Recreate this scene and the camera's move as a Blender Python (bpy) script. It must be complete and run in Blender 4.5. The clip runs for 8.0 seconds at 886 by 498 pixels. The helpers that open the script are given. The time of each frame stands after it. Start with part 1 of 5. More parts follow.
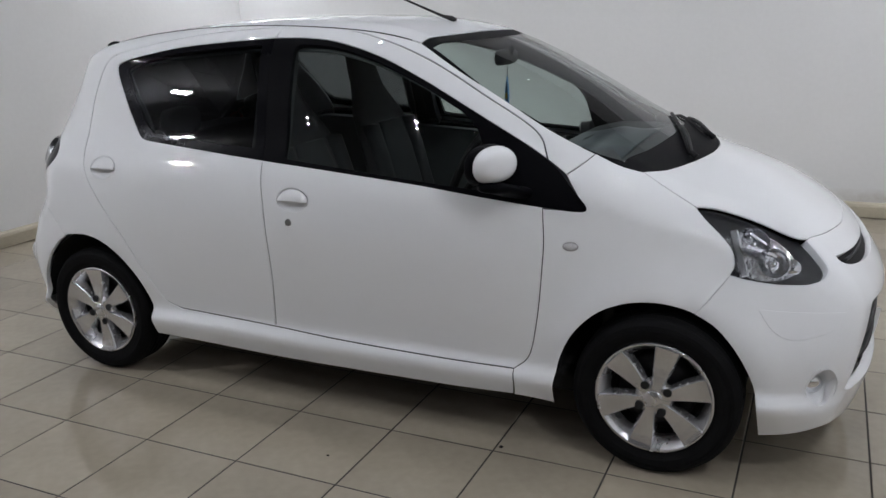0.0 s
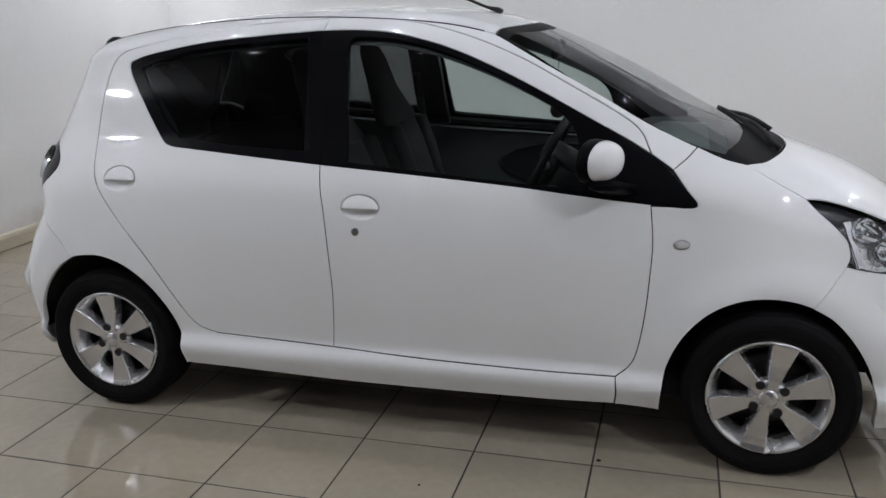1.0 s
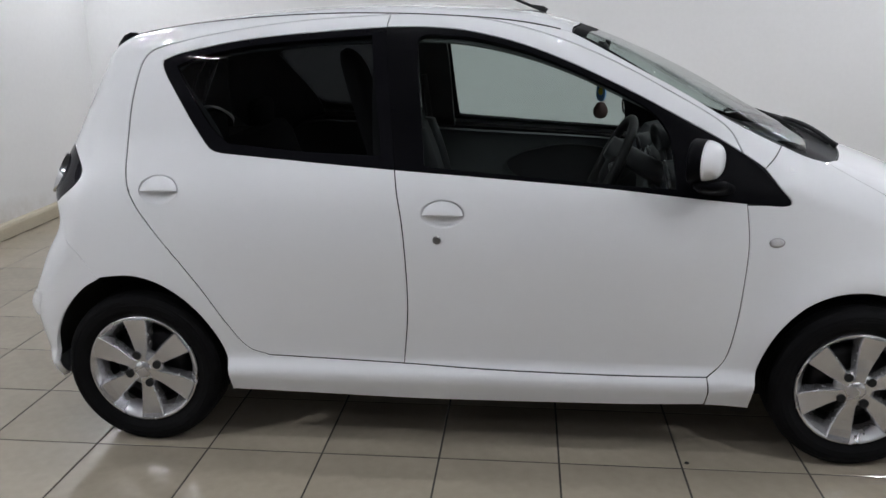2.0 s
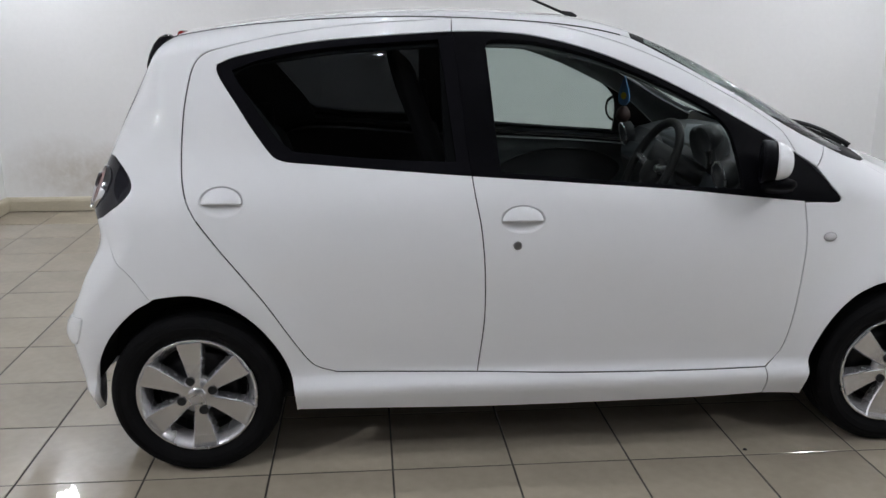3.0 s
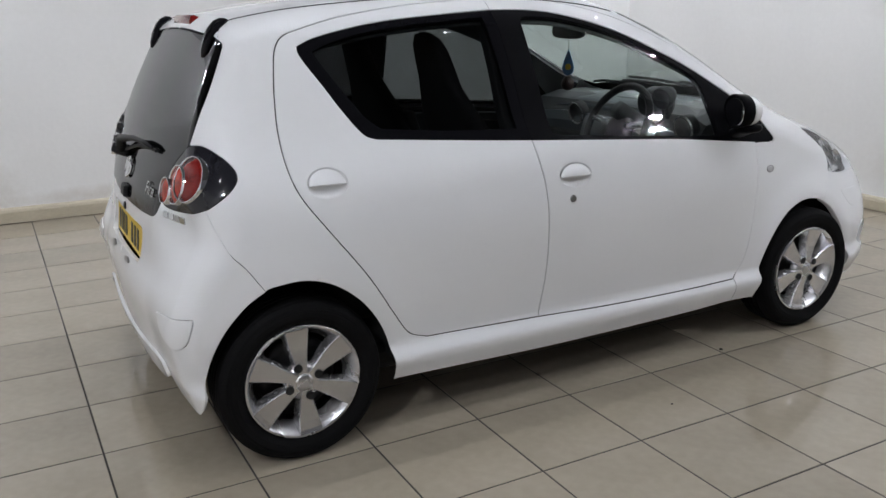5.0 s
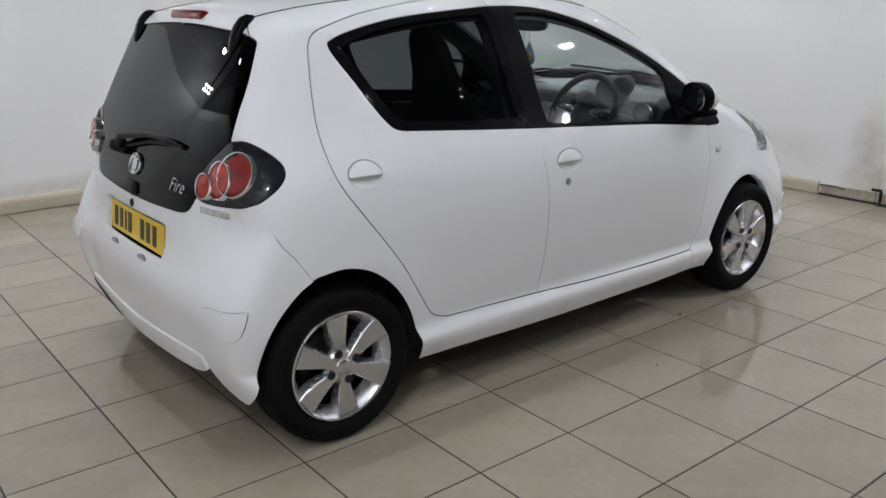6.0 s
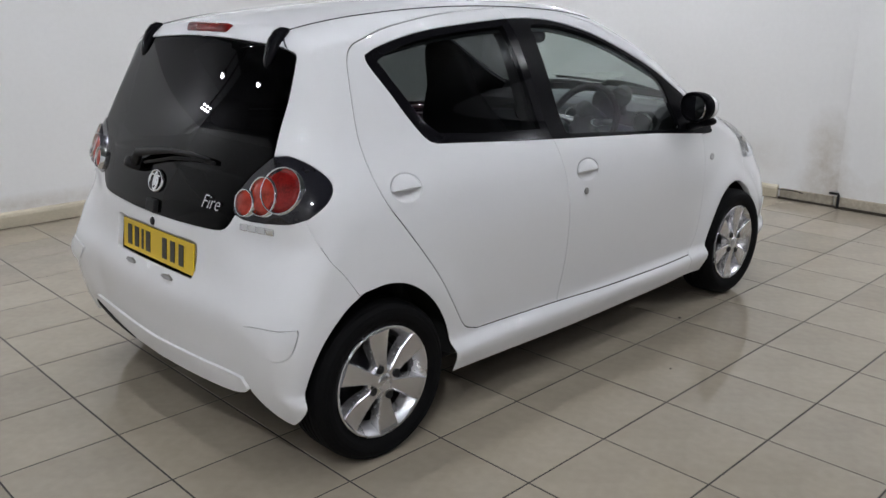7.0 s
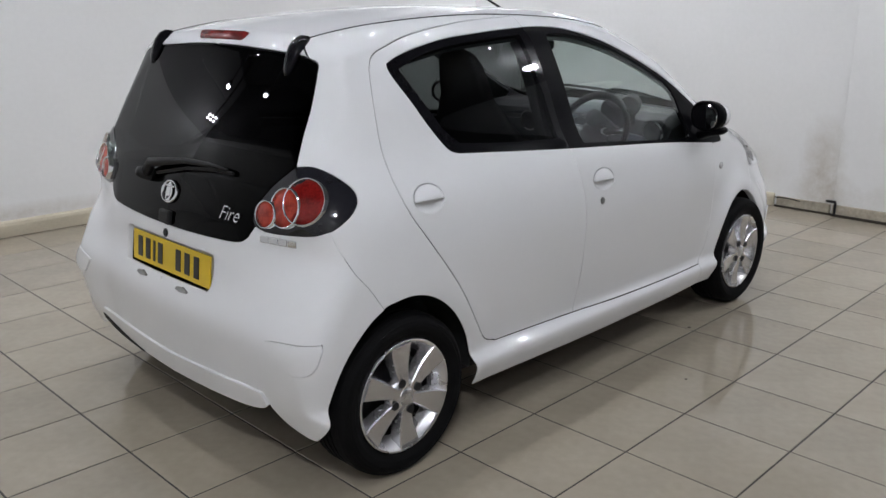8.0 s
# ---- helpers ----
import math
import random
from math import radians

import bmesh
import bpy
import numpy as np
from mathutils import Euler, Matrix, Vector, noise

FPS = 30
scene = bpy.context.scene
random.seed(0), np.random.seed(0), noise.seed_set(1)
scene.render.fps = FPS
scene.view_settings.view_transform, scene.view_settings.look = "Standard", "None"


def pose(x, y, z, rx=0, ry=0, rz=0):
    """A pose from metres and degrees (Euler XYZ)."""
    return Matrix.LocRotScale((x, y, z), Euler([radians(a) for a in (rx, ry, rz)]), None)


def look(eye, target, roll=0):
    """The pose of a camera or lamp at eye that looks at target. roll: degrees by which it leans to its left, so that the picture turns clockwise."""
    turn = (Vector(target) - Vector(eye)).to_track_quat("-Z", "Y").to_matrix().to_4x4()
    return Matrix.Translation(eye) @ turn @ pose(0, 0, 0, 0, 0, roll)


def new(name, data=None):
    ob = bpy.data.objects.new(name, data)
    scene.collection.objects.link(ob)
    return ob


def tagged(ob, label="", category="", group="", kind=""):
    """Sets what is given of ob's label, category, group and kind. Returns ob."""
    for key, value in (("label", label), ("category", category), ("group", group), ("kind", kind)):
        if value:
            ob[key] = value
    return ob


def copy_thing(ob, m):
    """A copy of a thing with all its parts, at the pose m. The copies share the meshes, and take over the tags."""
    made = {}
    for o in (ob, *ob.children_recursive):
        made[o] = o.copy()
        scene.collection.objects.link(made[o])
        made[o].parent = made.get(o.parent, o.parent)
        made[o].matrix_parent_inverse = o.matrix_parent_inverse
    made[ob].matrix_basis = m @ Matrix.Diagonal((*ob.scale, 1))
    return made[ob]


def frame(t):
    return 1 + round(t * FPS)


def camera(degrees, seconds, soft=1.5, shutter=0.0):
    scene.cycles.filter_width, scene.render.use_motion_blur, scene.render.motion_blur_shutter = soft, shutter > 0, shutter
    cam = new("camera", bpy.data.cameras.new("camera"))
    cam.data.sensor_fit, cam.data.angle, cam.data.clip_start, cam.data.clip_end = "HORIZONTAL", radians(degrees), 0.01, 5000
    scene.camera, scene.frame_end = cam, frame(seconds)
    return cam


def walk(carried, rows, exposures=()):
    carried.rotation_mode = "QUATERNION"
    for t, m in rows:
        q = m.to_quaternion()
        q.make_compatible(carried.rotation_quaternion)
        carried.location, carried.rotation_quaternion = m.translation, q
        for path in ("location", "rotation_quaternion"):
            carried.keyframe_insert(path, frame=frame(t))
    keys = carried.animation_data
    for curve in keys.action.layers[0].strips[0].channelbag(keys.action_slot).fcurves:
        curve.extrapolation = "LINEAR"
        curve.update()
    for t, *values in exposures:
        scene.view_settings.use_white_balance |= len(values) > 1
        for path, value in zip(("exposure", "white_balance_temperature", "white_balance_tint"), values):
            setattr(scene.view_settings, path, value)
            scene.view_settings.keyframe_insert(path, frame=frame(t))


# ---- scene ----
# the camera goes once along the flank of the car, from its front wheel round to its tail
cam = camera(55.4, 8.0, soft=1.5)
PATH = [
    (0, (1.584, -3.274, 1.496), (0.788, -1.525, 0.941), -1.2),
    (0.5, (1.223, -3.306, 1.468), (0.56, -1.501, 0.919), -1.3),
    (1, (0.848, -3.319, 1.45), (0.329, -1.466, 0.904), -1.2),
    (1.5, (0.481, -3.325, 1.439), (0.121, -1.436, 0.892), -0.9),
    (3, (-0.622, -3.295, 1.431), (-0.446, -1.374, 0.902), 0.3),
    (3.5, (-0.973, -3.243, 1.46), (-0.604, -1.358, 0.9), 0.4),
    (4, (-1.31, -3.205, 1.434), (-0.752, -1.365, 0.881), 0.1),
    (4.5, (-1.624, -3.172, 1.39), (-0.881, -1.394, 0.855), -0.3),
    (5, (-1.944, -3.13, 1.403), (-1.03, -1.439, 0.85), -0.5),
    (6.3, (-2.625, -2.877, 1.455), (-1.366, -1.436, 0.872), 0.0),
    (6.5, (-2.696, -2.825, 1.449), (-1.402, -1.412, 0.875), -0.0),
    (7, (-2.771, -2.702, 1.455), (-1.438, -1.323, 0.889), 0.0),
    (7.5, (-2.82, -2.607, 1.45), (-1.455, -1.253, 0.898), 0.2),
    (8, (-2.834, -2.576, 1.456), (-1.464, -1.226, 0.906), 0.2),
]
walk(cam, [(t, look(eye, target, roll)) for t, eye, target, roll in PATH], [(0.0, 0.03), (1.5, 0.17), (4.5, 0.31), (8.0, 0.25)])

# ---- world and lights ----
world = bpy.data.worlds.new("world")
world.use_nodes = True
world.node_tree.nodes["Background"].inputs["Color"].default_value = (0.75, 0.8, 0.9, 1)
world.node_tree.nodes["Background"].inputs["Strength"].default_value = 0.004
scene.world = world
LAMP = 850.0
WEST, EAST, NORTH, SOUTH, CEILING = -3.33, 3.47, 3.20, -5.00, 3.00


# ---- materials ----
def material(name, color, rough=0.5, metal=0.0, coat=0.0, vary=0.0, scale=6.0, fine=80.0, bump=0.0, piece=0.0, island=0.0, rough_vary=0.0, ior=1.5, stretch=(1, 1, 1), coat_rough=0.05):
    """A surface with a coarse and a fine variation of colour, gloss and relief, in metres."""
    m = bpy.data.materials.new(name)
    m.use_nodes = True
    n, link = m.node_tree.nodes, m.node_tree.links.new
    b = n["Principled BSDF"]
    b.inputs["Roughness"].default_value, b.inputs["Metallic"].default_value, b.inputs["IOR"].default_value = rough, metal, ior
    b.inputs["Base Color"].default_value = (*color, 1)
    b.inputs["Coat Weight"].default_value, b.inputs["Coat Roughness"].default_value = coat, coat_rough
    if not (vary or bump or piece or rough_vary):
        return m
    place = n.new("ShaderNodeTexCoord")
    size = n.new("ShaderNodeMapping")
    size.inputs["Scale"].default_value = stretch
    link(place.outputs["Object"], size.inputs["Vector"])
    coarse, grain = n.new("ShaderNodeTexNoise"), n.new("ShaderNodeTexNoise")
    for t, s, d in ((coarse, scale, 4), (grain, fine, 3)):
        t.inputs["Scale"].default_value, t.inputs["Detail"].default_value = s, d
        link(size.outputs["Vector"], t.inputs["Vector"])
    both = n.new("ShaderNodeMix")
    both.inputs["Factor"].default_value = 0.4
    link(coarse.outputs["Fac"], both.inputs["A"])
    link(grain.outputs["Fac"], both.inputs["B"])
    value = both.outputs["Result"]
    if piece:
        info = n.new("ShaderNodeObjectInfo")
        share = n.new("ShaderNodeMath")
        share.operation = "MULTIPLY_ADD"
        share.inputs[1].default_value, share.inputs[2].default_value = piece, -piece / 2
        link(info.outputs["Random"], share.inputs[0])
        add = n.new("ShaderNodeMath")
        link(value, add.inputs[0])
        link(share.outputs[0], add.inputs[1])
        value = add.outputs[0]
    ramp = n.new("ShaderNodeMapRange")
    ramp.inputs["From Min"].default_value, ramp.inputs["From Max"].default_value = 0.25, 0.75
    ramp.inputs["To Min"].default_value, ramp.inputs["To Max"].default_value = 1 - vary, 1 + vary
    link(value, ramp.inputs["Value"])
    tone = n.new("ShaderNodeMix")
    tone.data_type, tone.blend_type = "RGBA", "MULTIPLY"
    tone.inputs["Factor"].default_value = 1
    tone.inputs["A"].default_value = (*color, 1)
    link(ramp.outputs["Result"], tone.inputs["B"])
    link(tone.outputs["Result"], b.inputs["Base Color"])
    if rough_vary:
        gloss = n.new("ShaderNodeMapRange")
        gloss.inputs["From Min"].default_value, gloss.inputs["From Max"].default_value = 0.3, 0.7
        gloss.inputs["To Min"].default_value, gloss.inputs["To Max"].default_value = max(rough - rough_vary, 0.02), rough + rough_vary
        link(coarse.outputs["Fac"], gloss.inputs["Value"])
        link(gloss.outputs["Result"], b.inputs["Roughness"])
    if bump:
        relief = n.new("ShaderNodeBump")
        relief.inputs["Strength"].default_value, relief.inputs["Distance"].default_value = 1.0, bump
        link(both.outputs["Result"], relief.inputs["Height"])
        link(relief.outputs["Normal"], b.inputs["Normal"])
    return m


def glass(name, tint, rough=0.0, face=0.05):
    """A thin pane: it lets tinted light straight through and mirrors by its angle."""
    m = bpy.data.materials.new(name)
    m.use_nodes = True
    n, link = m.node_tree.nodes, m.node_tree.links.new
    n.remove(n["Principled BSDF"])
    clear, shine, angle, mix = n.new("ShaderNodeBsdfTransparent"), n.new("ShaderNodeBsdfGlossy"), n.new("ShaderNodeLayerWeight"), n.new("ShaderNodeMixShader")
    clear.inputs["Color"].default_value = (*tint, 1)
    shine.inputs["Roughness"].default_value = rough
    angle.inputs["Blend"].default_value = 0.5
    rise, share = n.new("ShaderNodeMath"), n.new("ShaderNodeMath")
    rise.operation, share.operation = "POWER", "MULTIPLY_ADD"
    rise.inputs[1].default_value = 5.0
    share.inputs[1].default_value, share.inputs[2].default_value = 1 - face, face
    link(angle.outputs["Facing"], rise.inputs[0])
    link(rise.outputs[0], share.inputs[0])
    link(share.outputs[0], mix.inputs[0])
    link(clear.outputs[0], mix.inputs[1])
    link(shine.outputs[0], mix.inputs[2])
    link(mix.outputs[0], n["Material Output"].inputs["Surface"])
    return m


def glow(name, color, strength):
    m = bpy.data.materials.new(name)
    m.use_nodes = True
    b = m.node_tree.nodes["Principled BSDF"]
    b.inputs["Base Color"].default_value = (0.8, 0.8, 0.8, 1)
    b.inputs["Emission Color"].default_value, b.inputs["Emission Strength"].default_value = (*color, 1), strength
    return m


def stained(m, spots, color):
    """Lays ragged stains of one colour over a material, each at a place and size in metres."""
    n, link = m.node_tree.nodes, m.node_tree.links.new
    b = n["Principled BSDF"]
    before = b.inputs["Base Color"].links[0].from_socket
    place = n.new("ShaderNodeTexCoord")
    edge = n.new("ShaderNodeTexNoise")
    edge.inputs["Scale"].default_value, edge.inputs["Detail"].default_value, edge.inputs["Roughness"].default_value = 10, 6, 0.7
    link(place.outputs["Object"], edge.inputs["Vector"])
    for (x, y, z), (sx, sy, sz), amount in spots:
        move = n.new("ShaderNodeMapping")
        move.vector_type = "TEXTURE"
        move.inputs["Location"].default_value, move.inputs["Scale"].default_value = (x, y, z), (sx, sy, sz)
        link(place.outputs["Object"], move.inputs["Vector"])
        far = n.new("ShaderNodeVectorMath")
        far.operation = "LENGTH"
        link(move.outputs["Vector"], far.inputs[0])
        near = n.new("ShaderNodeMapRange")
        near.inputs["From Min"].default_value, near.inputs["From Max"].default_value = 1.0, 0.0
        link(far.outputs["Value"], near.inputs["Value"])
        rag = n.new("ShaderNodeMath")
        rag.operation = "MULTIPLY"
        link(near.outputs["Result"], rag.inputs[0])
        link(edge.outputs["Fac"], rag.inputs[1])
        grade = n.new("ShaderNodeMapRange")
        grade.inputs["From Min"].default_value, grade.inputs["From Max"].default_value = 0.08, 0.5
        grade.inputs["To Max"].default_value = amount
        link(rag.outputs[0], grade.inputs["Value"])
        mix = n.new("ShaderNodeMix")
        mix.data_type = "RGBA"
        mix.inputs["B"].default_value = (*color, 1)
        link(grade.outputs["Result"], mix.inputs["Factor"])
        link(before, mix.inputs["A"])
        before = mix.outputs["Result"]
    link(before, b.inputs["Base Color"])
    return m


PAINT = material("white_car_paint", (0.79, 0.80, 0.815), 0.45, coat=1.0, coat_rough=0.02, vary=0.012, scale=2.5, fine=40, rough_vary=0.03)
PAINT.node_tree.nodes["Principled BSDF"].inputs["Specular IOR Level"].default_value = 0.0
GLOSS_BLACK = material("gloss_black_trim", (0.006, 0.006, 0.0075), 0.05, vary=0.2, scale=5)
SATIN_BLACK = material("satin_black_trim", (0.003, 0.003, 0.004), 0.45, vary=0.2, scale=5, fine=250, bump=0.0001)
SATIN_BLACK.node_tree.nodes["Principled BSDF"].inputs["Specular IOR Level"].default_value = 0.03
GLOSS_BLACK.node_tree.nodes["Principled BSDF"].inputs["Specular IOR Level"].default_value = 0.16
MATT_BLACK = material("matt_black_plastic", (0.013, 0.013, 0.014), 0.5, vary=0.25, scale=9, fine=300, bump=0.0002)
MATT_BLACK.node_tree.nodes["Principled BSDF"].inputs["Specular IOR Level"].default_value = 0.2
DARK_GAP = material("dark_underside", (0.006, 0.006, 0.006), 0.9, vary=0.3, scale=6)
RUBBER = material("tyre_rubber", (0.006, 0.006, 0.0065), 0.75, vary=0.25, scale=14, fine=200, bump=0.0003)
RUBBER.node_tree.nodes["Principled BSDF"].inputs["Specular IOR Level"].default_value = 0.08
ALLOY = material("silver_wheel_paint", (0.60, 0.60, 0.615), 0.26, metal=0.88, vary=0.04, scale=9, fine=60, rough_vary=0.04)
# wheel metal with the shade behind the spokes put into its colour
ALLOY_SHADED = material("shaded_wheel_metal", (0.018, 0.018, 0.021), 0.40, metal=0.5, vary=0.2, scale=12)
CHROME = material("chrome", (0.75, 0.76, 0.78), 0.08, metal=1.0, vary=0.03, scale=20)
DULL_METAL = material("brushed_metal", (0.35, 0.35, 0.35), 0.35, metal=1.0, vary=0.1, scale=30)
LAMP_BLACK = material("smoked_lamp_lens", (0.014, 0.014, 0.018), 0.05, coat=0.0, vary=0.15, scale=8)
RED_LENS = material("red_lamp_lens", (0.16, 0.007, 0.006), 0.06, coat=0.0, vary=0.7, scale=22, fine=160, bump=0.0006)
RED_LIGHT = material("pale_red_lens", (0.30, 0.028, 0.015), 0.06, coat=0.0, vary=0.65, scale=26, fine=160, bump=0.0006)
PLATE = material("yellow_plate", (0.72, 0.50, 0.02), 0.35, vary=0.06, scale=15, fine=120)
INK = material("black_bars", (0.02, 0.02, 0.02), 0.4, vary=0.1, scale=10)
TRIM_GREY = material("grey_interior_trim", (0.078, 0.088, 0.090), 0.6, vary=0.12, scale=8, fine=220, bump=0.0003)
TRIM_DARK = material("dark_interior_plastic", (0.022, 0.024, 0.026), 0.5, vary=0.18, scale=8, fine=220, bump=0.0003)
TRIM_BLUE = material("satin_dashboard", (0.05, 0.06, 0.07), 0.30, vary=0.10, scale=7, fine=220, bump=0.0002)
FABRIC = material("dark_seat_fabric", (0.022, 0.023, 0.025), 0.9, vary=0.25, scale=10, fine=260, bump=0.0008)
FABRIC_GREY = material("grey_seat_fabric", (0.022, 0.025, 0.027), 0.9, vary=0.25, scale=10, fine=260, bump=0.0008)
CLEAR = glass("clear_side_glass", (0.70, 0.76, 0.74), face=0.065)
SCREEN = glass("windscreen_glass", (0.74, 0.80, 0.78), face=0.05)
PRIVACY = glass("privacy_glass", (0.13, 0.137, 0.14), face=0.028)
REAR_DARK = glass("dark_rear_glass", (0.012, 0.012, 0.014), face=0.005)
LENS = glass("clear_lamp_cover", (0.95, 0.96, 0.97))
TILE = material("polished_beige_tile", (0.346, 0.303, 0.238), 0.045, vary=0.14, scale=3.5, fine=26, piece=0.25, rough_vary=0.03)
GROUT = material("dark_grout", (0.035, 0.031, 0.026), 0.85, vary=0.3, scale=4, fine=90)
WALL = material("white_wall_paint", (0.83, 0.835, 0.833), 0.75, vary=0.035, scale=1.3, fine=30, bump=0.002)
SKIRT = material("beige_skirting", (0.52, 0.47, 0.36), 0.45, vary=0.18, scale=3, fine=40, stretch=(1, 1, 3))
# tones of unseen walls, chosen for what the car's glass mirrors
UPPER_PALE = material("unseen_pale_surround", (0.42, 0.42, 0.43), 0.8, vary=0.15, scale=1.5)
UPPER = material("unseen_dark_surround", (0.09, 0.09, 0.095), 0.8, vary=0.2, scale=2)
FACETS = material("faceted_reflector", (0.78, 0.79, 0.81), 0.15, metal=1.0, vary=0.25, scale=28, fine=70, bump=0.006)
HOUSING = material("grey_lamp_housing", (0.028, 0.028, 0.031), 0.25, vary=0.2, scale=10)
CEIL = material("grey_ceiling", (0.06, 0.06, 0.06), 0.9, vary=0.12, scale=2)
BUNCH = glow("bunch_glow", (0.965, 0.985, 1.05), LAMP * 0.25)
NEAR_BUNCH = glow("near_bunch_glow", (0.965, 0.985, 1.05), LAMP * 1.7)
SPOT = glow("spot_glow", (0.965, 0.985, 1.05), LAMP * 0.45)
STRONG_BUNCH = glow("strong_bunch_glow", (0.965, 0.985, 1.05), LAMP * 3.2)
BULB = glow("lamp_glow", (0.965, 0.985, 1.05), LAMP * 1.45)
SIGNAL = material("clear_signal_lens", (0.52, 0.52, 0.53), 0.12, vary=0.25, scale=60, fine=200)


# ---- building blocks ----
def part(name, bm, mat, parent=None, label="", smooth=False, m=None):
    """Links a bmesh as one mesh object, under a thing or a part."""
    me = bpy.data.meshes.new(name)
    bmesh.ops.recalc_face_normals(bm, faces=bm.faces[:])
    bm.to_mesh(me)
    bm.free()
    me.materials.append(mat)
    me.polygons.foreach_set("use_smooth", [smooth] * len(me.polygons))
    ob = new(name, me)
    ob.parent = parent
    if m is not None:
        ob.matrix_basis = m
    return tagged(ob, label)


def box(size, at=(0, 0, 0), r=0.0, seg=2, bm=None):
    """A box of a size round a place, with rounded edges."""
    own = bmesh.new()
    bmesh.ops.create_cube(own, size=1, matrix=Matrix.Translation(at) @ Matrix.Diagonal((*size, 1)))
    if r:
        bmesh.ops.bevel(own, geom=own.edges[:], offset=r, segments=seg, affect="EDGES", profile=0.5)
    if bm is None:
        return own
    me = bpy.data.meshes.new("piece")
    own.to_mesh(me)
    own.free()
    bm.from_mesh(me)
    bpy.data.meshes.remove(me)
    return bm


def lathe(profile, seg=48, axis="y", closed=False):
    """Turns a profile of (radius, along) round an axis."""
    bm = bmesh.new()
    rings = []
    for r, a in profile:
        ring = []
        for k in range(seg):
            c, s = math.cos(2 * math.pi * k / seg), math.sin(2 * math.pi * k / seg)
            ring.append(bm.verts.new({"y": (r * c, a, r * s), "z": (r * c, r * s, a), "x": (a, r * c, r * s)}[axis]))
        rings.append(ring)
    pairs = list(zip(rings, rings[1:])) + ([(rings[-1], rings[0])] if closed else [])
    for p, q in pairs:
        for k in range(seg):
            bm.faces.new((p[k], p[(k + 1) % seg], q[(k + 1) % seg], q[k]))
    if not closed:
        for ring, (r, _) in ((rings[0], profile[0]), (rings[-1], profile[-1])):
            if r < 0.02:
                bm.faces.new(ring)
    return bm


def loft(rings, caps=True):
    """Joins rings of equally many points with faces."""
    bm = bmesh.new()
    made = [[bm.verts.new(p) for p in ring] for ring in rings]
    n = len(made[0])
    for p, q in zip(made, made[1:]):
        for k in range(n):
            bm.faces.new((p[k], p[(k + 1) % n], q[(k + 1) % n], q[k]))
    if caps:
        bm.faces.new(made[0])
        bm.faces.new(made[-1])
    return bm


def tube(points, radius, seg=8):
    """A round bar along points; radius may be a number or one for each point."""
    pts = [Vector(p) for p in points]
    rad = radius if isinstance(radius, (list, tuple)) else [radius] * len(pts)
    rings = []
    for i, p in enumerate(pts):
        way = (pts[min(i + 1, len(pts) - 1)] - pts[max(i - 1, 0)]).normalized()
        side = way.cross(Vector((0.31, 0.2, 0.93))).normalized()
        up = side.cross(way)
        rings.append([p + rad[i] * (math.cos(2 * math.pi * k / seg) * side + math.sin(2 * math.pi * k / seg) * up) for k in range(seg)])
    return loft(rings)


def oval(w, d, n=24, power=2.6):
    """A rounded ring of half width w and half depth d."""
    out = []
    for k in range(n):
        c, s = math.cos(2 * math.pi * k / n), math.sin(2 * math.pi * k / n)
        out.append((w * math.copysign(abs(c) ** (2 / power), c), d * math.copysign(abs(s) ** (2 / power), s)))
    return out


# ---- the room ----
TOP = 2.10


def wall(name, x0, x1, y0, y1, label, mat=None):
    ob = part(name, box((x1 - x0, y1 - y0, TOP), ((x0 + x1) / 2, (y0 + y1) / 2, TOP / 2)), mat or WALL)
    # added out of view: pale or dark only to steer the reflections
    tagged(part(name.replace("wall", "upper_wall"), box((x1 - x0, y1 - y0, CEILING - TOP), ((x0 + x1) / 2, (y0 + y1) / 2, (CEILING + TOP) / 2)), UPPER if mat or "west" in name else UPPER_PALE), "unseen upper wall, toned for the reflections in the car", "wall", kind="structure")
    return tagged(ob, label, "wall", kind="structure")


stained(WALL, [((-2.35, NORTH, 0.20), (0.75, 0.5, 0.42), 0.6), ((-2.42, NORTH, 0.17), (0.36, 0.5, 0.20), 1.0), ((-2.9, NORTH, 0.30), (0.6, 0.5, 0.35), 0.35), ((WEST, 1.6, 0.12), (0.5, 1.2, 0.18), 0.4), ((EAST, -0.27, 0.40), (0.5, 0.22, 0.42), 0.42), ((EAST, -0.75, 0.62), (0.5, 0.16, 0.22), 0.22), ((EAST, 0.35, 0.30), (0.5, 0.5, 0.25), 0.16),
               ((EAST, -0.30, 0.12), (0.5, 0.34, 0.30), 0.40), ((EAST, -1.2, 0.15), (0.5, 0.9, 0.22), 0.35), ((-1.0, NORTH, 0.14), (1.2, 0.5, 0.10), 0.4), ((2.3, NORTH, 0.13), (1.4, 0.5, 0.10), 0.4)], (0.34, 0.27, 0.17))
wall("wall_north", WEST - 0.2, EAST + 0.2, NORTH, NORTH + 0.2, "white painted wall with brown damp stains above the skirting")
# never in view; dark so that little light bounces onto the near side
wall("wall_south", WEST - 0.2, EAST + 0.2, SOUTH - 0.2, SOUTH, "unseen dark wall, added to keep reflections and bounce low", UPPER)
wall("wall_west", WEST - 0.2, WEST, SOUTH, NORTH, "white painted wall, scuffed near the floor")
wall("wall_east", EAST, EAST + 0.2, SOUTH, NORTH, "white painted wall with brown stains beside a joint")
tagged(part("wall_panel", box((0.02, -0.38 - SOUTH, TOP - 0.004), (EAST - 0.01, (SOUTH - 0.38) / 2, TOP / 2), 0.004), WALL), "white painted board standing proud of the wall", "wall panel", kind="structure")
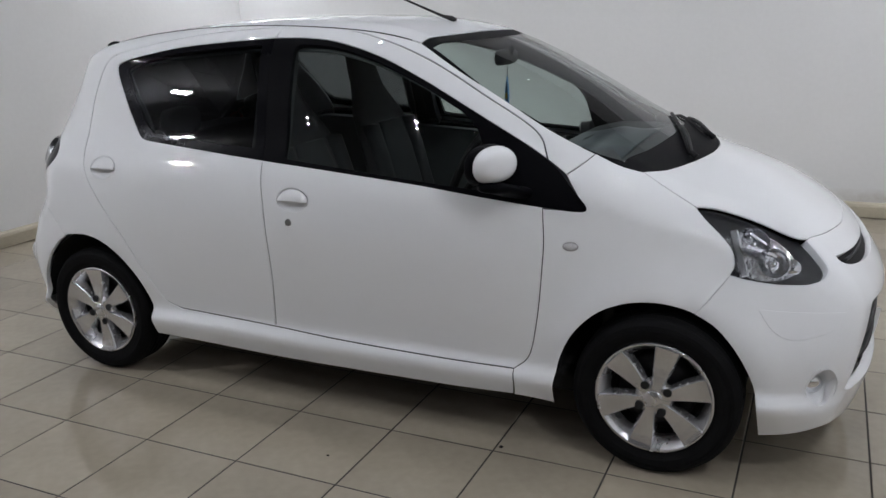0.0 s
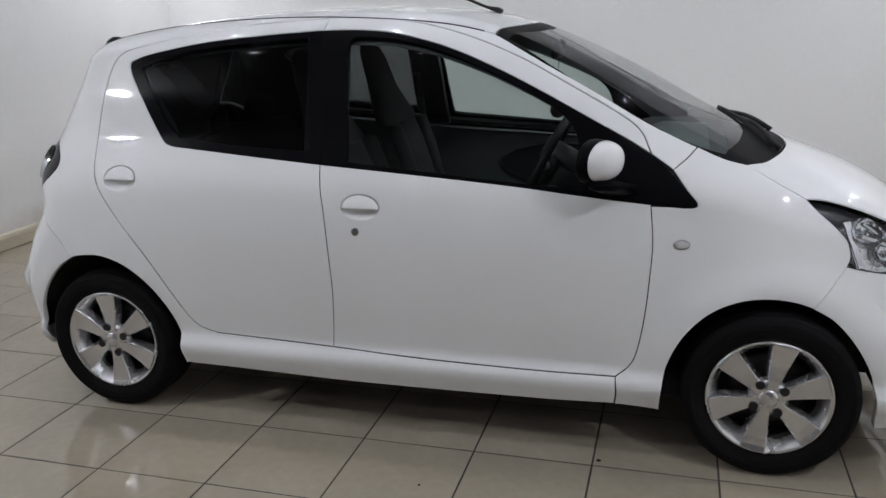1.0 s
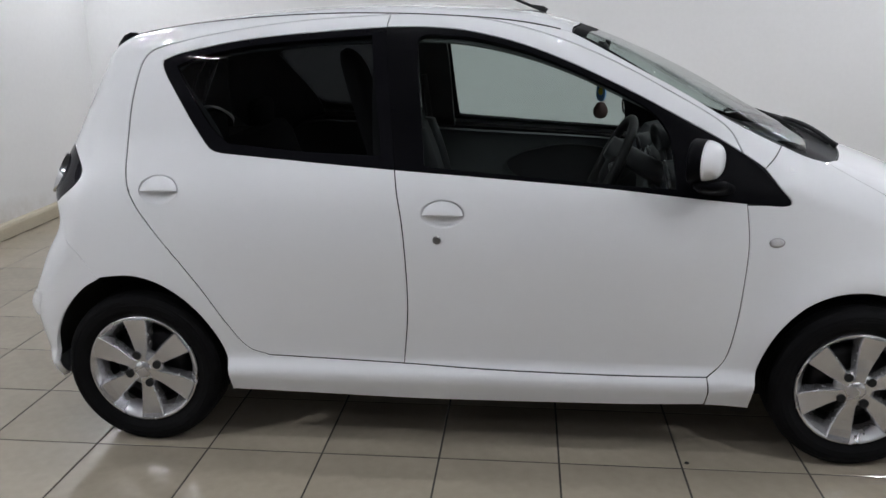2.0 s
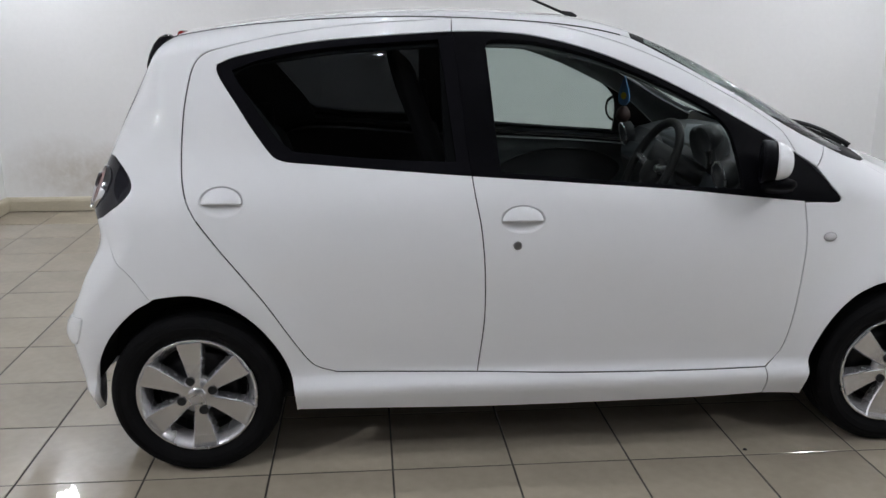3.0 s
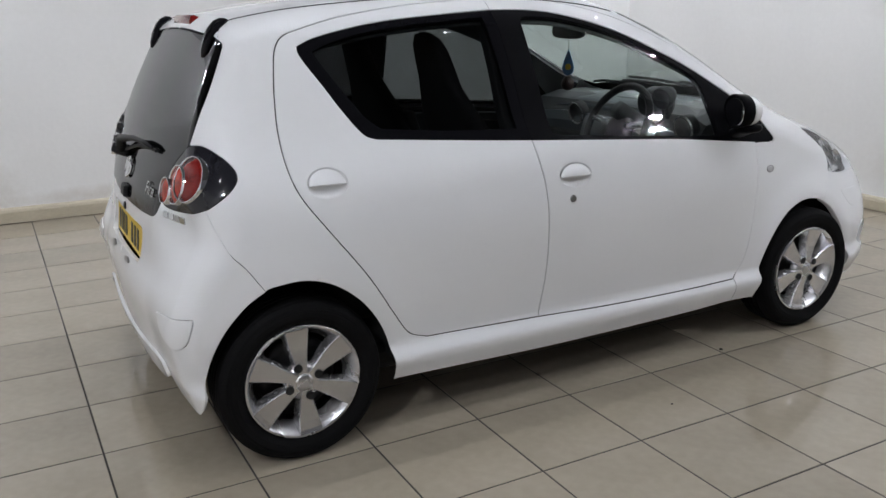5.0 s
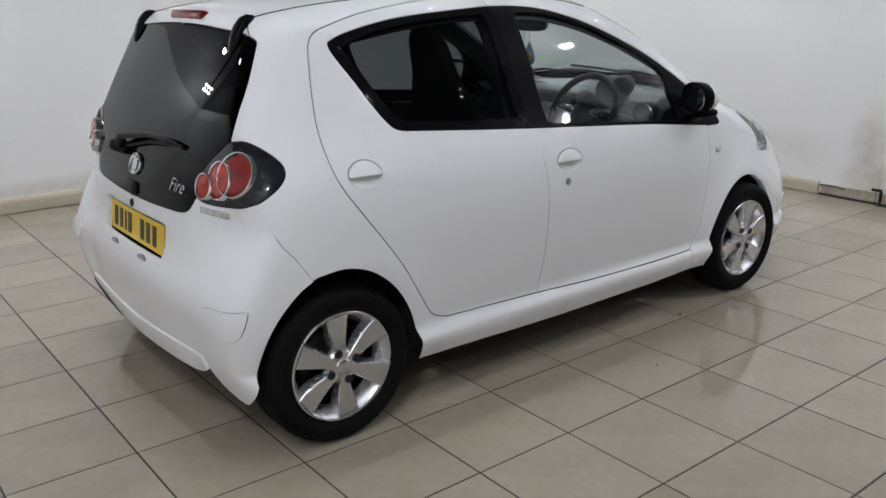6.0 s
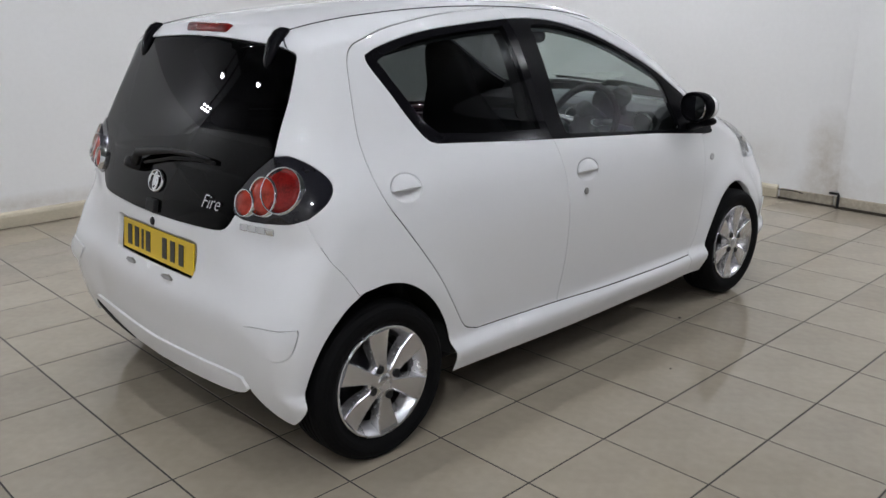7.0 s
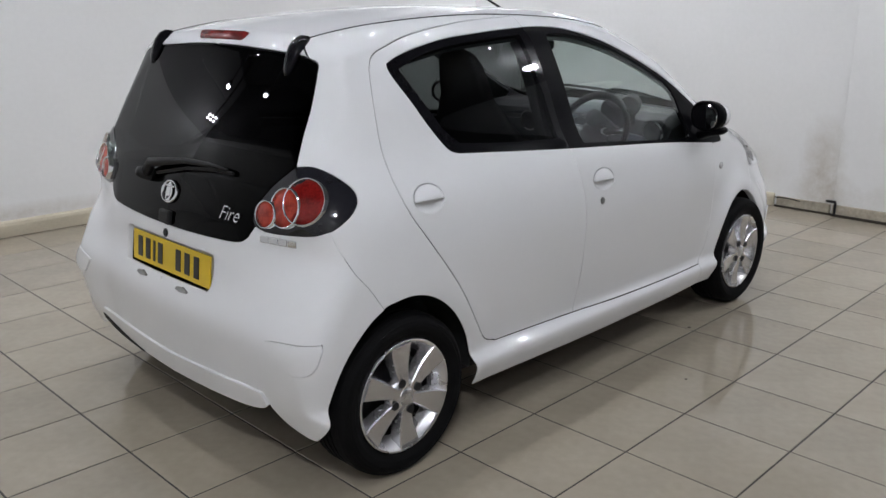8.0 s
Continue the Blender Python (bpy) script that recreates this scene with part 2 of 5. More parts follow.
tagged(part("ceiling", box((EAST - WEST + 0.4, NORTH - SOUTH + 0.4, 0.1), ((EAST + WEST) / 2, (NORTH + SOUTH) / 2, CEILING + 0.05)), CEIL), "dull grey painted ceiling", "ceiling", kind="structure")


def skirting(name, a, b, out, height, label):
    """A rounded skirting from a to b along a wall, with its face towards out."""
    a, b, out = Vector(a), Vector(b), Vector(out)
    prof = [(0.001, 0.006), (0.026, 0.006), (0.028, height - 0.03), (0.022, height - 0.012), (0.010, height - 0.002), (0.001, height)]
    ob = part(name, loft([[p + out * o + Vector((0, 0, z)) for o, z in prof] for p in (a, b)]), SKIRT)
    return tagged(ob, label, "skirting", kind="structure")


skirting("baseboard_north", (WEST, NORTH, 0), (EAST, NORTH, 0), (0, -1, 0), 0.11, "beige skirting, stained and scuffed")
skirting("baseboard_west", (WEST, SOUTH, 0), (WEST, NORTH - 0.028, 0), (1, 0, 0), 0.11, "beige skirting, stained and scuffed")
skirting("baseboard_east", (EAST, 0.06, 0), (EAST, NORTH - 0.028, 0), (-1, 0, 0), 0.10, "beige skirting that ends at a broken edge")
FOOT = material("dirty_wall_foot", (0.40, 0.36, 0.29), 0.8, vary=0.45, scale=7, fine=40)
DIRT = material("dark_floor_dirt", (0.045, 0.038, 0.028), 0.9, vary=0.5, scale=12)
tagged(part("baseboard_worn", box((0.022, 0.40, 0.070), (EAST - 0.011, -0.16, 0.048), 0.006), FOOT), "worn low skirting, dirty and broken", "skirting", kind="structure")
tagged(part("wall_gap", box((0.026, 0.44, 0.016), (EAST - 0.015, -0.17, 0.0085), 0.003), DIRT), "dark dirty gap under the wall's edge", "gap", kind="structure")
tagged(part("wall_foot", box((0.020, -0.38 - SOUTH, 0.075), (EAST - 0.031, (SOUTH - 0.38) / 2, 0.050), 0.008), FOOT), "pale dirty foot strip along the wall", "skirting", kind="structure")
tagged(part("foot_gap", box((0.028, -0.38 - SOUTH, 0.020), (EAST - 0.036, (SOUTH - 0.38) / 2, 0.0105), 0.004), DIRT), "dark dirty line along the wall's foot", "gap", kind="structure")
bracket = tagged(new("wall_bracket"), "small dark metal bracket fixed at the foot of the wall", "bracket")
part("plate", box((0.012, 0.07, 0.018), (EAST - 0.027, -0.365, 0.105), 0.003), MATT_BLACK, bracket)
part("post", box((0.012, 0.018, 0.10), (EAST - 0.047, -0.405, 0.057), 0.003), MATT_BLACK, bracket)
cable = tagged(part("wall_cable", tube([(EAST - 0.028, 0.05, 0.075), (EAST - 0.030, -0.06, 0.080), (EAST - 0.028, -0.14, 0.070)], 0.004), MATT_BLACK, smooth=True), "short black cable lying along the wall's foot", "cable")

# lamps: a bunch of small bulbs near each corner, and downlights in the ceiling
def bulb_bunch(at, facing, size, mat):
    thing = tagged(new("corner_spotlight"), "bunch of small bright round bulbs on a bar", "spotlight", "lamps near the corners")
    thing.matrix_basis = look(at, facing) @ Matrix.Scale(size, 4)
    part("head", box((0.15, 0.012, 0.012), (0, 0, 0.022), 0.003), MATT_BLACK, thing)
    for i in range(3):
        for j in range(2):
            part("bulb", lathe([(0.002, -0.019), (0.011, -0.015), (0.017, -0.005), (0.017, 0.004), (0.010, 0.014), (0.004, 0.017)], 16, "z"), mat, thing, m=pose(-0.056 + 0.056 * i, -0.028 + 0.056 * j, 0))
    a = Vector(at)
    rod = thing.matrix_basis.inverted() @ Vector((a.x, a.y, CEILING))
    part("rod", tube([(0, 0, 0.03), rod], 0.012), MATT_BLACK, thing)
    return thing


for at, size in (((-3.02, -2.75, 2.75), 1.0), ((2.55, -2.40, 2.84), 0.6), ((-3.05, 2.92, 2.26), 1.0), ((3.15, 2.92, 2.45), 1.0)):
    bulb_bunch(at, (at[0] * 0.1, at[1] * 0.1, 0.4), size, BUNCH if at[1] > 0 else STRONG_BUNCH if at[0] > 0 else NEAR_BUNCH)

# single spots on rods
for x, y, z, mat in ((-2.66, 2.38, 2.40, BUNCH), (-2.76, 1.75, 2.40, BUNCH), (2.75, 0.95, 2.50, SPOT), (3.08, 1.53, 2.50, SPOT)):
    spot = tagged(new("hanging_spotlight"), "single small bright spotlight hanging on a rod", "spotlight", "single hanging spots")
    spot.matrix_basis = pose(x, y, z)
    part("bulb", lathe([(0.002, -0.030), (0.016, -0.026), (0.024, -0.012), (0.024, 0.0)], 20, "z"), mat, spot)
    part("shell", lathe([(0.025, -0.004), (0.030, 0.0), (0.026, 0.03), (0.008, 0.05)], 20, "z"), MATT_BLACK, spot, smooth=True)
    part("rod", tube([(0, 0, 0.045), (0, 0, CEILING - z)], 0.006), MATT_BLACK, spot)

downlight = tagged(new("ceiling_downlight"), "small round ceiling downlight, lit", "downlight", "downlights in the ceiling")
downlight.matrix_basis = pose(0, 0, CEILING)
part("rim", lathe([(0.019, -0.002), (0.022, -0.014), (0.036, -0.011), (0.040, 0.0)], 24, "z"), CHROME, downlight)
part("bulb", lathe([(0.002, -0.010), (0.011, -0.008), (0.016, -0.005), (0.0185, -0.001)], 20, "z"), BULB, downlight)
first = True
for x in (-2.8, -1.68, -0.56, 0.56, 1.68, 2.8):
    for y in (-4.3, -1.75, -0.35, 0.7, 1.7, 2.6):
        if x < -2 and -1 < y < 1:
            continue
        if first:
            downlight.matrix_basis = pose(x, y, CEILING)
            first = False
        else:
            copy_thing(downlight, pose(x, y, CEILING))


# ---- the car's shape: one smooth skin, met by rays ----
def spline(xs, ys):
    """Natural cubic spline through a few stations, held straight outside them."""
    xs, ys = np.array(xs, float), np.array(ys, float)
    n, h = len(xs), np.diff(xs)
    a = np.eye(n)
    b = np.zeros(n)
    for i in range(1, n - 1):
        a[i, i - 1:i + 2] = h[i - 1], 2 * (h[i - 1] + h[i]), h[i]
        b[i] = 6 * ((ys[i + 1] - ys[i]) / h[i] - (ys[i] - ys[i - 1]) / h[i - 1])
    m = np.linalg.solve(a, b)

    def f(x):
        x = np.asarray(x, float)
        c = np.clip(x, xs[0], xs[-1])
        i = np.clip(np.searchsorted(xs, c) - 1, 0, n - 2)
        p, q, d = c - xs[i], xs[i + 1] - c, h[i]
        v = (m[i] * q ** 3 + m[i + 1] * p ** 3) / (6 * d) + (ys[i] / d - m[i] * d / 6) * q + (ys[i + 1] / d - m[i + 1] * d / 6) * p
        s0 = (ys[1] - ys[0]) / h[0] - h[0] * (2 * m[0] + m[1]) / 6
        s1 = (ys[-1] - ys[-2]) / h[-1] + h[-1] * (m[-2] + 2 * m[-1]) / 6
        return v + np.where(x < xs[0], (x - xs[0]) * s0, 0) + np.where(x > xs[-1], (x - xs[-1]) * s1, 0)
    return f


# half width by height amidships; roof, bonnet and screen by length; tail and nose by height
flank = spline((0.10, 0.19, 0.245, 0.275, 0.292, 0.306, 0.320, 0.345, 0.43, 0.60, 0.72, 0.82, 0.90, 0.96, 1.02, 1.15, 1.30, 1.50), (0.738, 0.768, 0.790, 0.797, 0.793, 0.780, 0.768, 0.765, 0.777, 0.794, 0.799, 0.788, 0.766, 0.735, 0.702, 0.655, 0.592, 0.500))
top = spline((-1.75, -1.40, -1.20, -0.90, -0.50, -0.10, 0.20, 0.45, 0.70, 0.95, 1.15, 1.40, 1.60, 1.75, 1.90), (1.25, 1.345, 1.392, 1.437, 1.465, 1.462, 1.425, 1.330, 1.195, 1.060, 0.985, 0.905, 0.805, 0.700, 0.560))
tail = spline((0.05, 0.20, 0.30, 0.42, 0.53, 0.60, 0.70, 0.80, 0.95, 1.10, 1.25, 1.40, 1.60), (-1.50, -1.535, -1.564, -1.583, -1.586, -1.563, -1.544, -1.530, -1.480, -1.418, -1.345, -1.270, -1.165))
nose = spline((0.05, 0.20, 0.35, 0.50, 0.62, 0.72, 0.85, 1.00, 1.40), (1.72, 1.79, 1.83, 1.835, 1.82, 1.79, 1.70, 1.55, 1.15))


def step(a, b, v):
    t = np.clip((v - a) / (b - a), 0, 1)
    return t * t * (3 - 2 * t)


def width(x, z):
    front = 0.139 * (np.maximum(x - 0.45, 0) / 0.8) ** 1.6
    w = flank(z) - front * (0.35 + 0.65 * step(0.35, 0.85, z)) - 0.10 * np.maximum(-1.15 - x, 0) ** 1.6 * step(0.8, 1.2, z)
    for hub in (-1.17, 1.17):
        r = np.hypot(x - hub, z - 0.28)
        w = w + 0.022 * np.exp(-((r - 0.33) / 0.075) ** 2) * step(0.16, 0.35, z) * (1 if hub > 0 else 0.55)
    return w


def roof(x, y):
    crown = 0.036 * np.exp(-((x - 0.80) / 0.33) ** 2) * (1 - (y / 0.575) ** 2)
    return top(x) + crown - (0.10 + 0.10 * step(0.9, 1.3, x)) * y * y


def body(x, y, z):
    """Below zero inside the body, zero on its skin."""
    a = np.abs(y)
    r = 0.075 + 0.055 * step(0.5, 1.0, z)
    f = [a - width(x, z), z - roof(x, y), tail(z) + 0.10 * a * a + 0.045 * np.exp(-((z - 0.765) / 0.085) ** 2) * step(0.40, 0.72, a) - 0.017 * np.exp(-((z - 0.42) / 0.19) ** 2) * step(0.42, 0.70, a) - x, x - nose(z) + 0.22 * a * a + 0.35 * np.maximum(a - 0.35, 0) ** 2]
    lip = 1 - 0.65 * step(1.12, 1.32, z) * step(0.9, 1.15, -x)
    rr = [r, r * 0.9 * lip, r * lip, r + 0.05]
    s = sum(np.maximum(g / q + 1, 0) ** 2 for g, q in zip(f, rr))
    return np.sqrt(s) - 1


def meet(start, way, near, far, steps=160):
    """The first places where rays from start along way enter the body, between two lengths along them; NaN where they miss."""
    start, way = np.atleast_2d(start).astype(float), np.atleast_2d(way).astype(float)
    n = max(len(start), len(way))
    start, way = np.broadcast_to(start, (n, 3)), np.broadcast_to(way, (n, 3))
    d = np.linspace(near, far, steps)
    p = start[:, None] + d[None, :, None] * way[:, None]
    inside = body(p[..., 0], p[..., 1], p[..., 2]) < 0
    hit = inside.any(1)
    k = np.maximum(inside.argmax(1), 1)
    lo, hi = d[k - 1], d[k]
    for _ in range(30):
        mid = (lo + hi) / 2
        p = start + mid[:, None] * way
        i = body(p[:, 0], p[:, 1], p[:, 2]) < 0
        lo, hi = np.where(i, lo, mid), np.where(i, mid, hi)
    out = start + ((lo + hi) / 2)[:, None] * way
    out[~hit] = np.nan
    return out


def slope(p):
    """The skin's outward normals at places on it."""
    h = 0.0015
    g = np.stack([body(*(p + d).T) - body(*(p - d).T) for d in np.eye(3) * h], axis=1)
    return g / np.linalg.norm(g, axis=1)[:, None]


def bend(points, space=0.014):
    """A smooth line through a few points, in even steps."""
    p = np.array(points, float)
    if len(p) > 2:
        q = np.vstack([2 * p[0] - p[1], p, 2 * p[-1] - p[-2]])
        out = []
        for i in range(1, len(q) - 2):
            a, b, c, d = q[i - 1:i + 3]
            for t in np.linspace(0, 1, 24, endpoint=False):
                out.append(0.5 * (2 * b + (c - a) * t + (2 * a - 5 * b + 4 * c - d) * t ** 2 + (3 * b - a - 3 * c + d) * t ** 3))
        p = np.vstack([out, p[-1]])
    s = np.concatenate([[0], np.cumsum(np.linalg.norm(np.diff(p, axis=0), axis=1))])
    n = max(2, int(round(s[-1] / space)) + 1)
    return np.stack([np.interp(np.linspace(0, s[-1], n), s, p[:, k]) for k in range(p.shape[1])], axis=1)


def unit(v):
    v = np.array(v, float)
    return v / np.linalg.norm(v)


def flank_line(points, space=0.014):
    """A line on the near flank through points (x, z)."""
    p = bend(points, space)
    return meet(np.stack([p[:, 0], np.full(len(p), -1.2), p[:, 1]], axis=1), (0, 1, 0), 0, 1.2)


def skin_line(points, way, space=0.014):
    """A line on the skin through places near it, pressed on along way."""
    p, way = bend(points, space), unit(way)
    q = meet(p - way * 0.5, way, 0, 1.0, 120)
    return np.where(np.isnan(q), p, q)


def ring(*lines):
    """One closed outline out of lines that follow each other."""
    p = np.vstack(lines)
    keep = [0]
    for i in range(1, len(p)):
        if np.linalg.norm(p[i] - p[keep[-1]]) > 0.004:
            keep.append(i)
    if np.linalg.norm(p[keep[-1]] - p[keep[0]]) < 0.004:
        keep.pop()
    return p[keep]


def within(q, poly):
    """Which of the points q lie inside a polygon."""
    ins = np.zeros(len(q), bool)
    for a, b in zip(poly, np.roll(poly, -1, axis=0)):
        cross = (a[1] > q[:, 1]) != (b[1] > q[:, 1])
        if b[1] != a[1]:
            ins ^= cross & (q[:, 0] < (b[0] - a[0]) * (q[:, 1] - a[1]) / (b[1] - a[1]) + a[0])
    return ins


def shrink(poly, by, held):
    """A polygon drawn in by a little, but where it is held."""
    prev, nxt = np.roll(poly, 1, axis=0), np.roll(poly, -1, axis=0)
    area = np.sum(poly[:, 0] * nxt[:, 1] - nxt[:, 0] * poly[:, 1])
    t1, t2 = poly - prev, nxt - poly
    t1 /= np.linalg.norm(t1, axis=1)[:, None] + 1e-9
    t2 /= np.linalg.norm(t2, axis=1)[:, None] + 1e-9
    t = t1 + t2
    t /= np.linalg.norm(t, axis=1)[:, None] + 1e-9
    inward = np.stack([-t[:, 1], t[:, 0]], axis=1) * (1 if area > 0 else -1)
    return poly + inward * by * (~held)[:, None]


from mathutils.geometry import delaunay_2d_cdt


def skin(name, outline, way, mat, parent, holes=(), gap=0.0029, off=0.0, depth=0.005, space=0.022, whole=False, flip=False, label="", swell=0.0, extra=None):
    """A panel of the car's skin inside an outline, with its holes, seen along way: pressed onto the skin, raised by off
    (and by swell towards its middle), with rims turned inwards. whole: the half outline is mirrored and joined; flip: the panel of the far side."""
    way = unit(way)
    u = unit(np.cross(way, (0.013, 0.02, 1)))
    v = np.cross(u, way)
    flat = lambda p: np.stack([p @ u, p @ v], axis=1)
    mid = (lambda p: np.abs(p[:, 1]) < 0.003) if whole else (lambda p: np.zeros(len(p), bool))
    edge = shrink(flat(outline), gap, mid(outline))
    cuts = [shrink(flat(h), -gap, mid(h)) for h in holes]
    lo, hi = edge.min(0), edge.max(0)
    gx, gy = np.meshgrid(np.arange(lo[0], hi[0], space), np.arange(lo[1], hi[1], space * 0.87))
    gx = gx + (np.arange(len(gx)) % 2)[:, None] * space / 2
    inner = np.stack([gx.ravel(), gy.ravel()], axis=1)
    inner = inner[within(inner, edge)]
    every = np.vstack([edge] + cuts)
    if len(inner):
        inner = inner[np.array([np.min(np.sum((every - q) ** 2, axis=1)) for q in inner]) > (0.5 * space) ** 2]
    if extra is not None:
        more = flat(extra)
        more = more[within(more, edge)]
        more = more[np.array([np.min(np.sum((every - q) ** 2, axis=1)) for q in more]) > 0.004 ** 2]
        inner = inner[np.array([np.min(np.sum((more - q) ** 2, axis=1)) for q in inner]) > 0.010 ** 2]
        inner = np.vstack([inner, more])
    pts = np.vstack([every, inner])
    links, k = [], 0
    for loop in [edge] + cuts:
        links += [(k + i, k + (i + 1) % len(loop)) for i in range(len(loop))]
        k += len(loop)
    vs, _, fs, *_ = delaunay_2d_cdt([Vector(p) for p in pts], links, [], 0, 1e-6)
    q = np.array([tuple(p) for p in vs])
    fs = np.array([f for f in fs if len(f) == 3])
    c = q[fs].mean(axis=1)
    good = within(c, edge)
    for cut in cuts:
        good &= ~within(c, cut)
    fs = fs[good]
    used = np.unique(fs)
    again = np.full(len(q), -1)
    again[used] = np.arange(len(used))
    q, fs = q[used], again[fs]
    start = q[:, :1] * u + q[:, 1:] * v - way * 3.0
    reach = outline @ way + 3.0
    p = meet(start, way, reach.min() - 0.35, reach.max() + 0.12, 110)
    bad = np.isnan(p[:, 0])
    if bad.any():
        ok = np.where(~bad)[0]
        for i in np.where(bad)[0]:
            j = ok[np.argmin(np.sum((q[ok] - q[i]) ** 2, axis=1))]
            p[i] = start[i] + way * np.dot(p[j] - start[i], way)
    n = slope(p)
    rise = np.full(len(p), off)
    if swell:
        near = np.array([np.sqrt(np.min(np.sum((every - a) ** 2, axis=1))) for a in q])
        rise = rise + swell * (1 - np.exp(-near / 0.02))
    if whole:
        p[np.abs(p[:, 1]) < 0.003, 1] = 0
    p = p + n * rise[:, None]
    a, b, c = p[fs[:, 0]], p[fs[:, 1]], p[fs[:, 2]]
    turn = np.sum(np.cross(b - a, c - a) * n[fs[:, 0]], axis=1) < 0
    fs[turn] = fs[turn][:, ::-1]
    # rims
    count = {}
    for f in fs:
        for i in range(3):
            e = (int(f[i]), int(f[(i + 1) % 3]))
            count[tuple(sorted(e))] = None if tuple(sorted(e)) in count else e
    rim = [e for e in count.values() if e and not (whole and abs(p[e[0], 1]) < 1e-5 and abs(p[e[1], 1]) < 1e-5)]
    outward = np.zeros_like(p)
    for i, j in rim:
        o = np.cross(p[j] - p[i], (n[i] + n[j]) / 2)
        outward[i] += o
        outward[j] += o
    brim = sorted({i for e in rim for i in e})
    size = np.linalg.norm(outward[brim], axis=1)[:, None]
    o = outward[brim] / np.maximum(size, 1e-9)
    where = {i: k for k, i in enumerate(brim)}
    m, nb = len(p), len(brim)
    verts = np.vstack([p, p[brim] + o * 0.0010 - n[brim] * 0.0016, p[brim] + o * 0.0010 - n[brim] * depth])
    norms = np.vstack([n, (n[brim] + 1.6 * o) / np.linalg.norm(n[brim] + 1.6 * o, axis=1)[:, None], o])
    faces = [tuple(int(k) for k in f) for f in fs]
    for i, j in rim:
        a, b = where[i], where[j]
        faces += [(j, i, m + a, m + b), (m + b, m + a, m + nb + a, m + nb + b)]
    if whole or flip:
        other, on = verts * (1, -1, 1), norms * (1, -1, 1)
        turned = [tuple(reversed(f)) for f in faces]
        if flip:
            verts, norms, faces = other, on, turned
        else:
            total, shift, extra, extra_n = len(verts), {}, [], []
            for k in range(total):
                if k < m and abs(verts[k, 1]) < 1e-5:
                    shift[k] = k
                    norms[k] = unit((norms[k, 0], 0, norms[k, 2]))
                else:
                    shift[k] = total + len(extra)
                    extra.append(other[k])
                    extra_n.append(on[k])
            faces = faces + [tuple(shift[k] for k in f) for f in turned]
            verts, norms = np.vstack([verts, extra]), np.vstack([norms, extra_n])
    me = bpy.data.meshes.new(name)
    me.from_pydata(verts.tolist(), [], faces)
    me.materials.append(mat)
    me.polygons.foreach_set("use_smooth", [True] * len(me.polygons))
    me.normals_split_custom_set_from_vertices([tuple(k) for k in norms])
    ob = new(name, me)
    ob.parent = parent
    return tagged(ob, label)


def seat_on(x, y, z, way, off=0.0):
    """The pose on the skin nearest along way, with z outwards and x level."""
    w = unit(way)
    p = meet(np.array([(x, y, z)]) - w * 0.4, w, 0, 0.8, 200)
    n = Vector(slope(p)[0])
    right = Vector((0, 0, 1)).cross(n).normalized()
    up = n.cross(right)
    m = Matrix((right, up, n)).transposed().to_4x4()
    return Matrix.Translation(Vector(p[0]) + n * off) @ m


REAR, RIGHT, DOWN = (1, 0, 0), (0, 1, 0), (0, 0, -1)
SIDE_WAY, TAIL_WAY, WING_WAY, NOSE_WAY = (0.45, 0.75, -0.48), (0.78, 0.60, -0.05), (-0.35, 0.85, -0.40), (-0.78, 0.60, -0.15)

# seams and outlines of the near side, as (x, z)
door_rear = flank_line([(-0.34, 1.430), (-0.64, 1.411), (-0.88, 1.379), (-1.04, 1.345), (-1.112, 1.322), (-1.145, 1.285), (-1.162, 1.22), (-1.174, 1.14), (-1.180, 1.035), (-1.173, 0.935), (-1.146, 0.858), (-1.08, 0.763), (-0.95, 0.590), (-0.86, 0.446), (-0.80, 0.362), (-0.73, 0.332)])
rail_front = flank_line([(-0.34, 1.430), (-0.216, 1.430), (-0.019, 1.412), (0.174, 1.366), (0.359, 1.295), (0.538, 1.203), (0.679, 1.124), (0.741, 1.077), (0.768, 1.03), (0.778, 1.01)])
sill_top = flank_line([(-0.73, 0.332), (-0.28, 0.320), (0.016, 0.310), (0.36, 0.306), (0.70, 0.306)])
door_front = flank_line([(0.70, 0.306), (0.738, 0.335), (0.762, 0.39), (0.783, 0.52), (0.795, 0.68), (0.796, 0.764), (0.786, 0.862)])
b_line = flank_line([(-0.345, 1.392), (-0.298, 0.960), (-0.272, 0.80), (-0.260, 0.66), (-0.258, 0.50), (-0.275, 0.3195)])
b_top = flank_line([(-0.34, 1.430), (-0.345, 1.392)])
belt_rear = flank_line([(-0.867, 1.005), (-0.56, 0.980), (-0.297, 0.960)])
belt_front = flank_line([(-0.297, 0.960), (0.019, 0.939), (0.376, 0.913), (0.652, 0.883), (0.784, 0.868), (0.886, 0.857)])
win_rear_top = flank_line([(-1.074, 1.290), (-0.995, 1.317), (-0.79, 1.355), (-0.56, 1.376), (-0.345, 1.390)])
win_rear_back = flank_line([(-0.867, 1.005), (-0.908, 1.022), (-0.965, 1.095), (-1.010, 1.165), (-1.062, 1.245), (-1.076, 1.278), (-1.074, 1.290)])
win_front_top = flank_line([(-0.345, 1.390), (-0.205, 1.389), (-0.075, 1.376), (0.10, 1.334), (0.272, 1.269), (0.45, 1.186), (0.60, 1.108), (0.73, 1.038), (0.817, 0.980), (0.89, 0.906)])
win_tip = flank_line([(0.89, 0.906), (0.920, 0.872), (0.916, 0.859), (0.886, 0.857)], 0.006)
rear_window = ring(win_rear_top, b_line[:32], belt_rear[::-1], win_rear_back)
front_window = ring(win_front_top, win_tip, belt_front[::-1], b_line[:32][::-1])
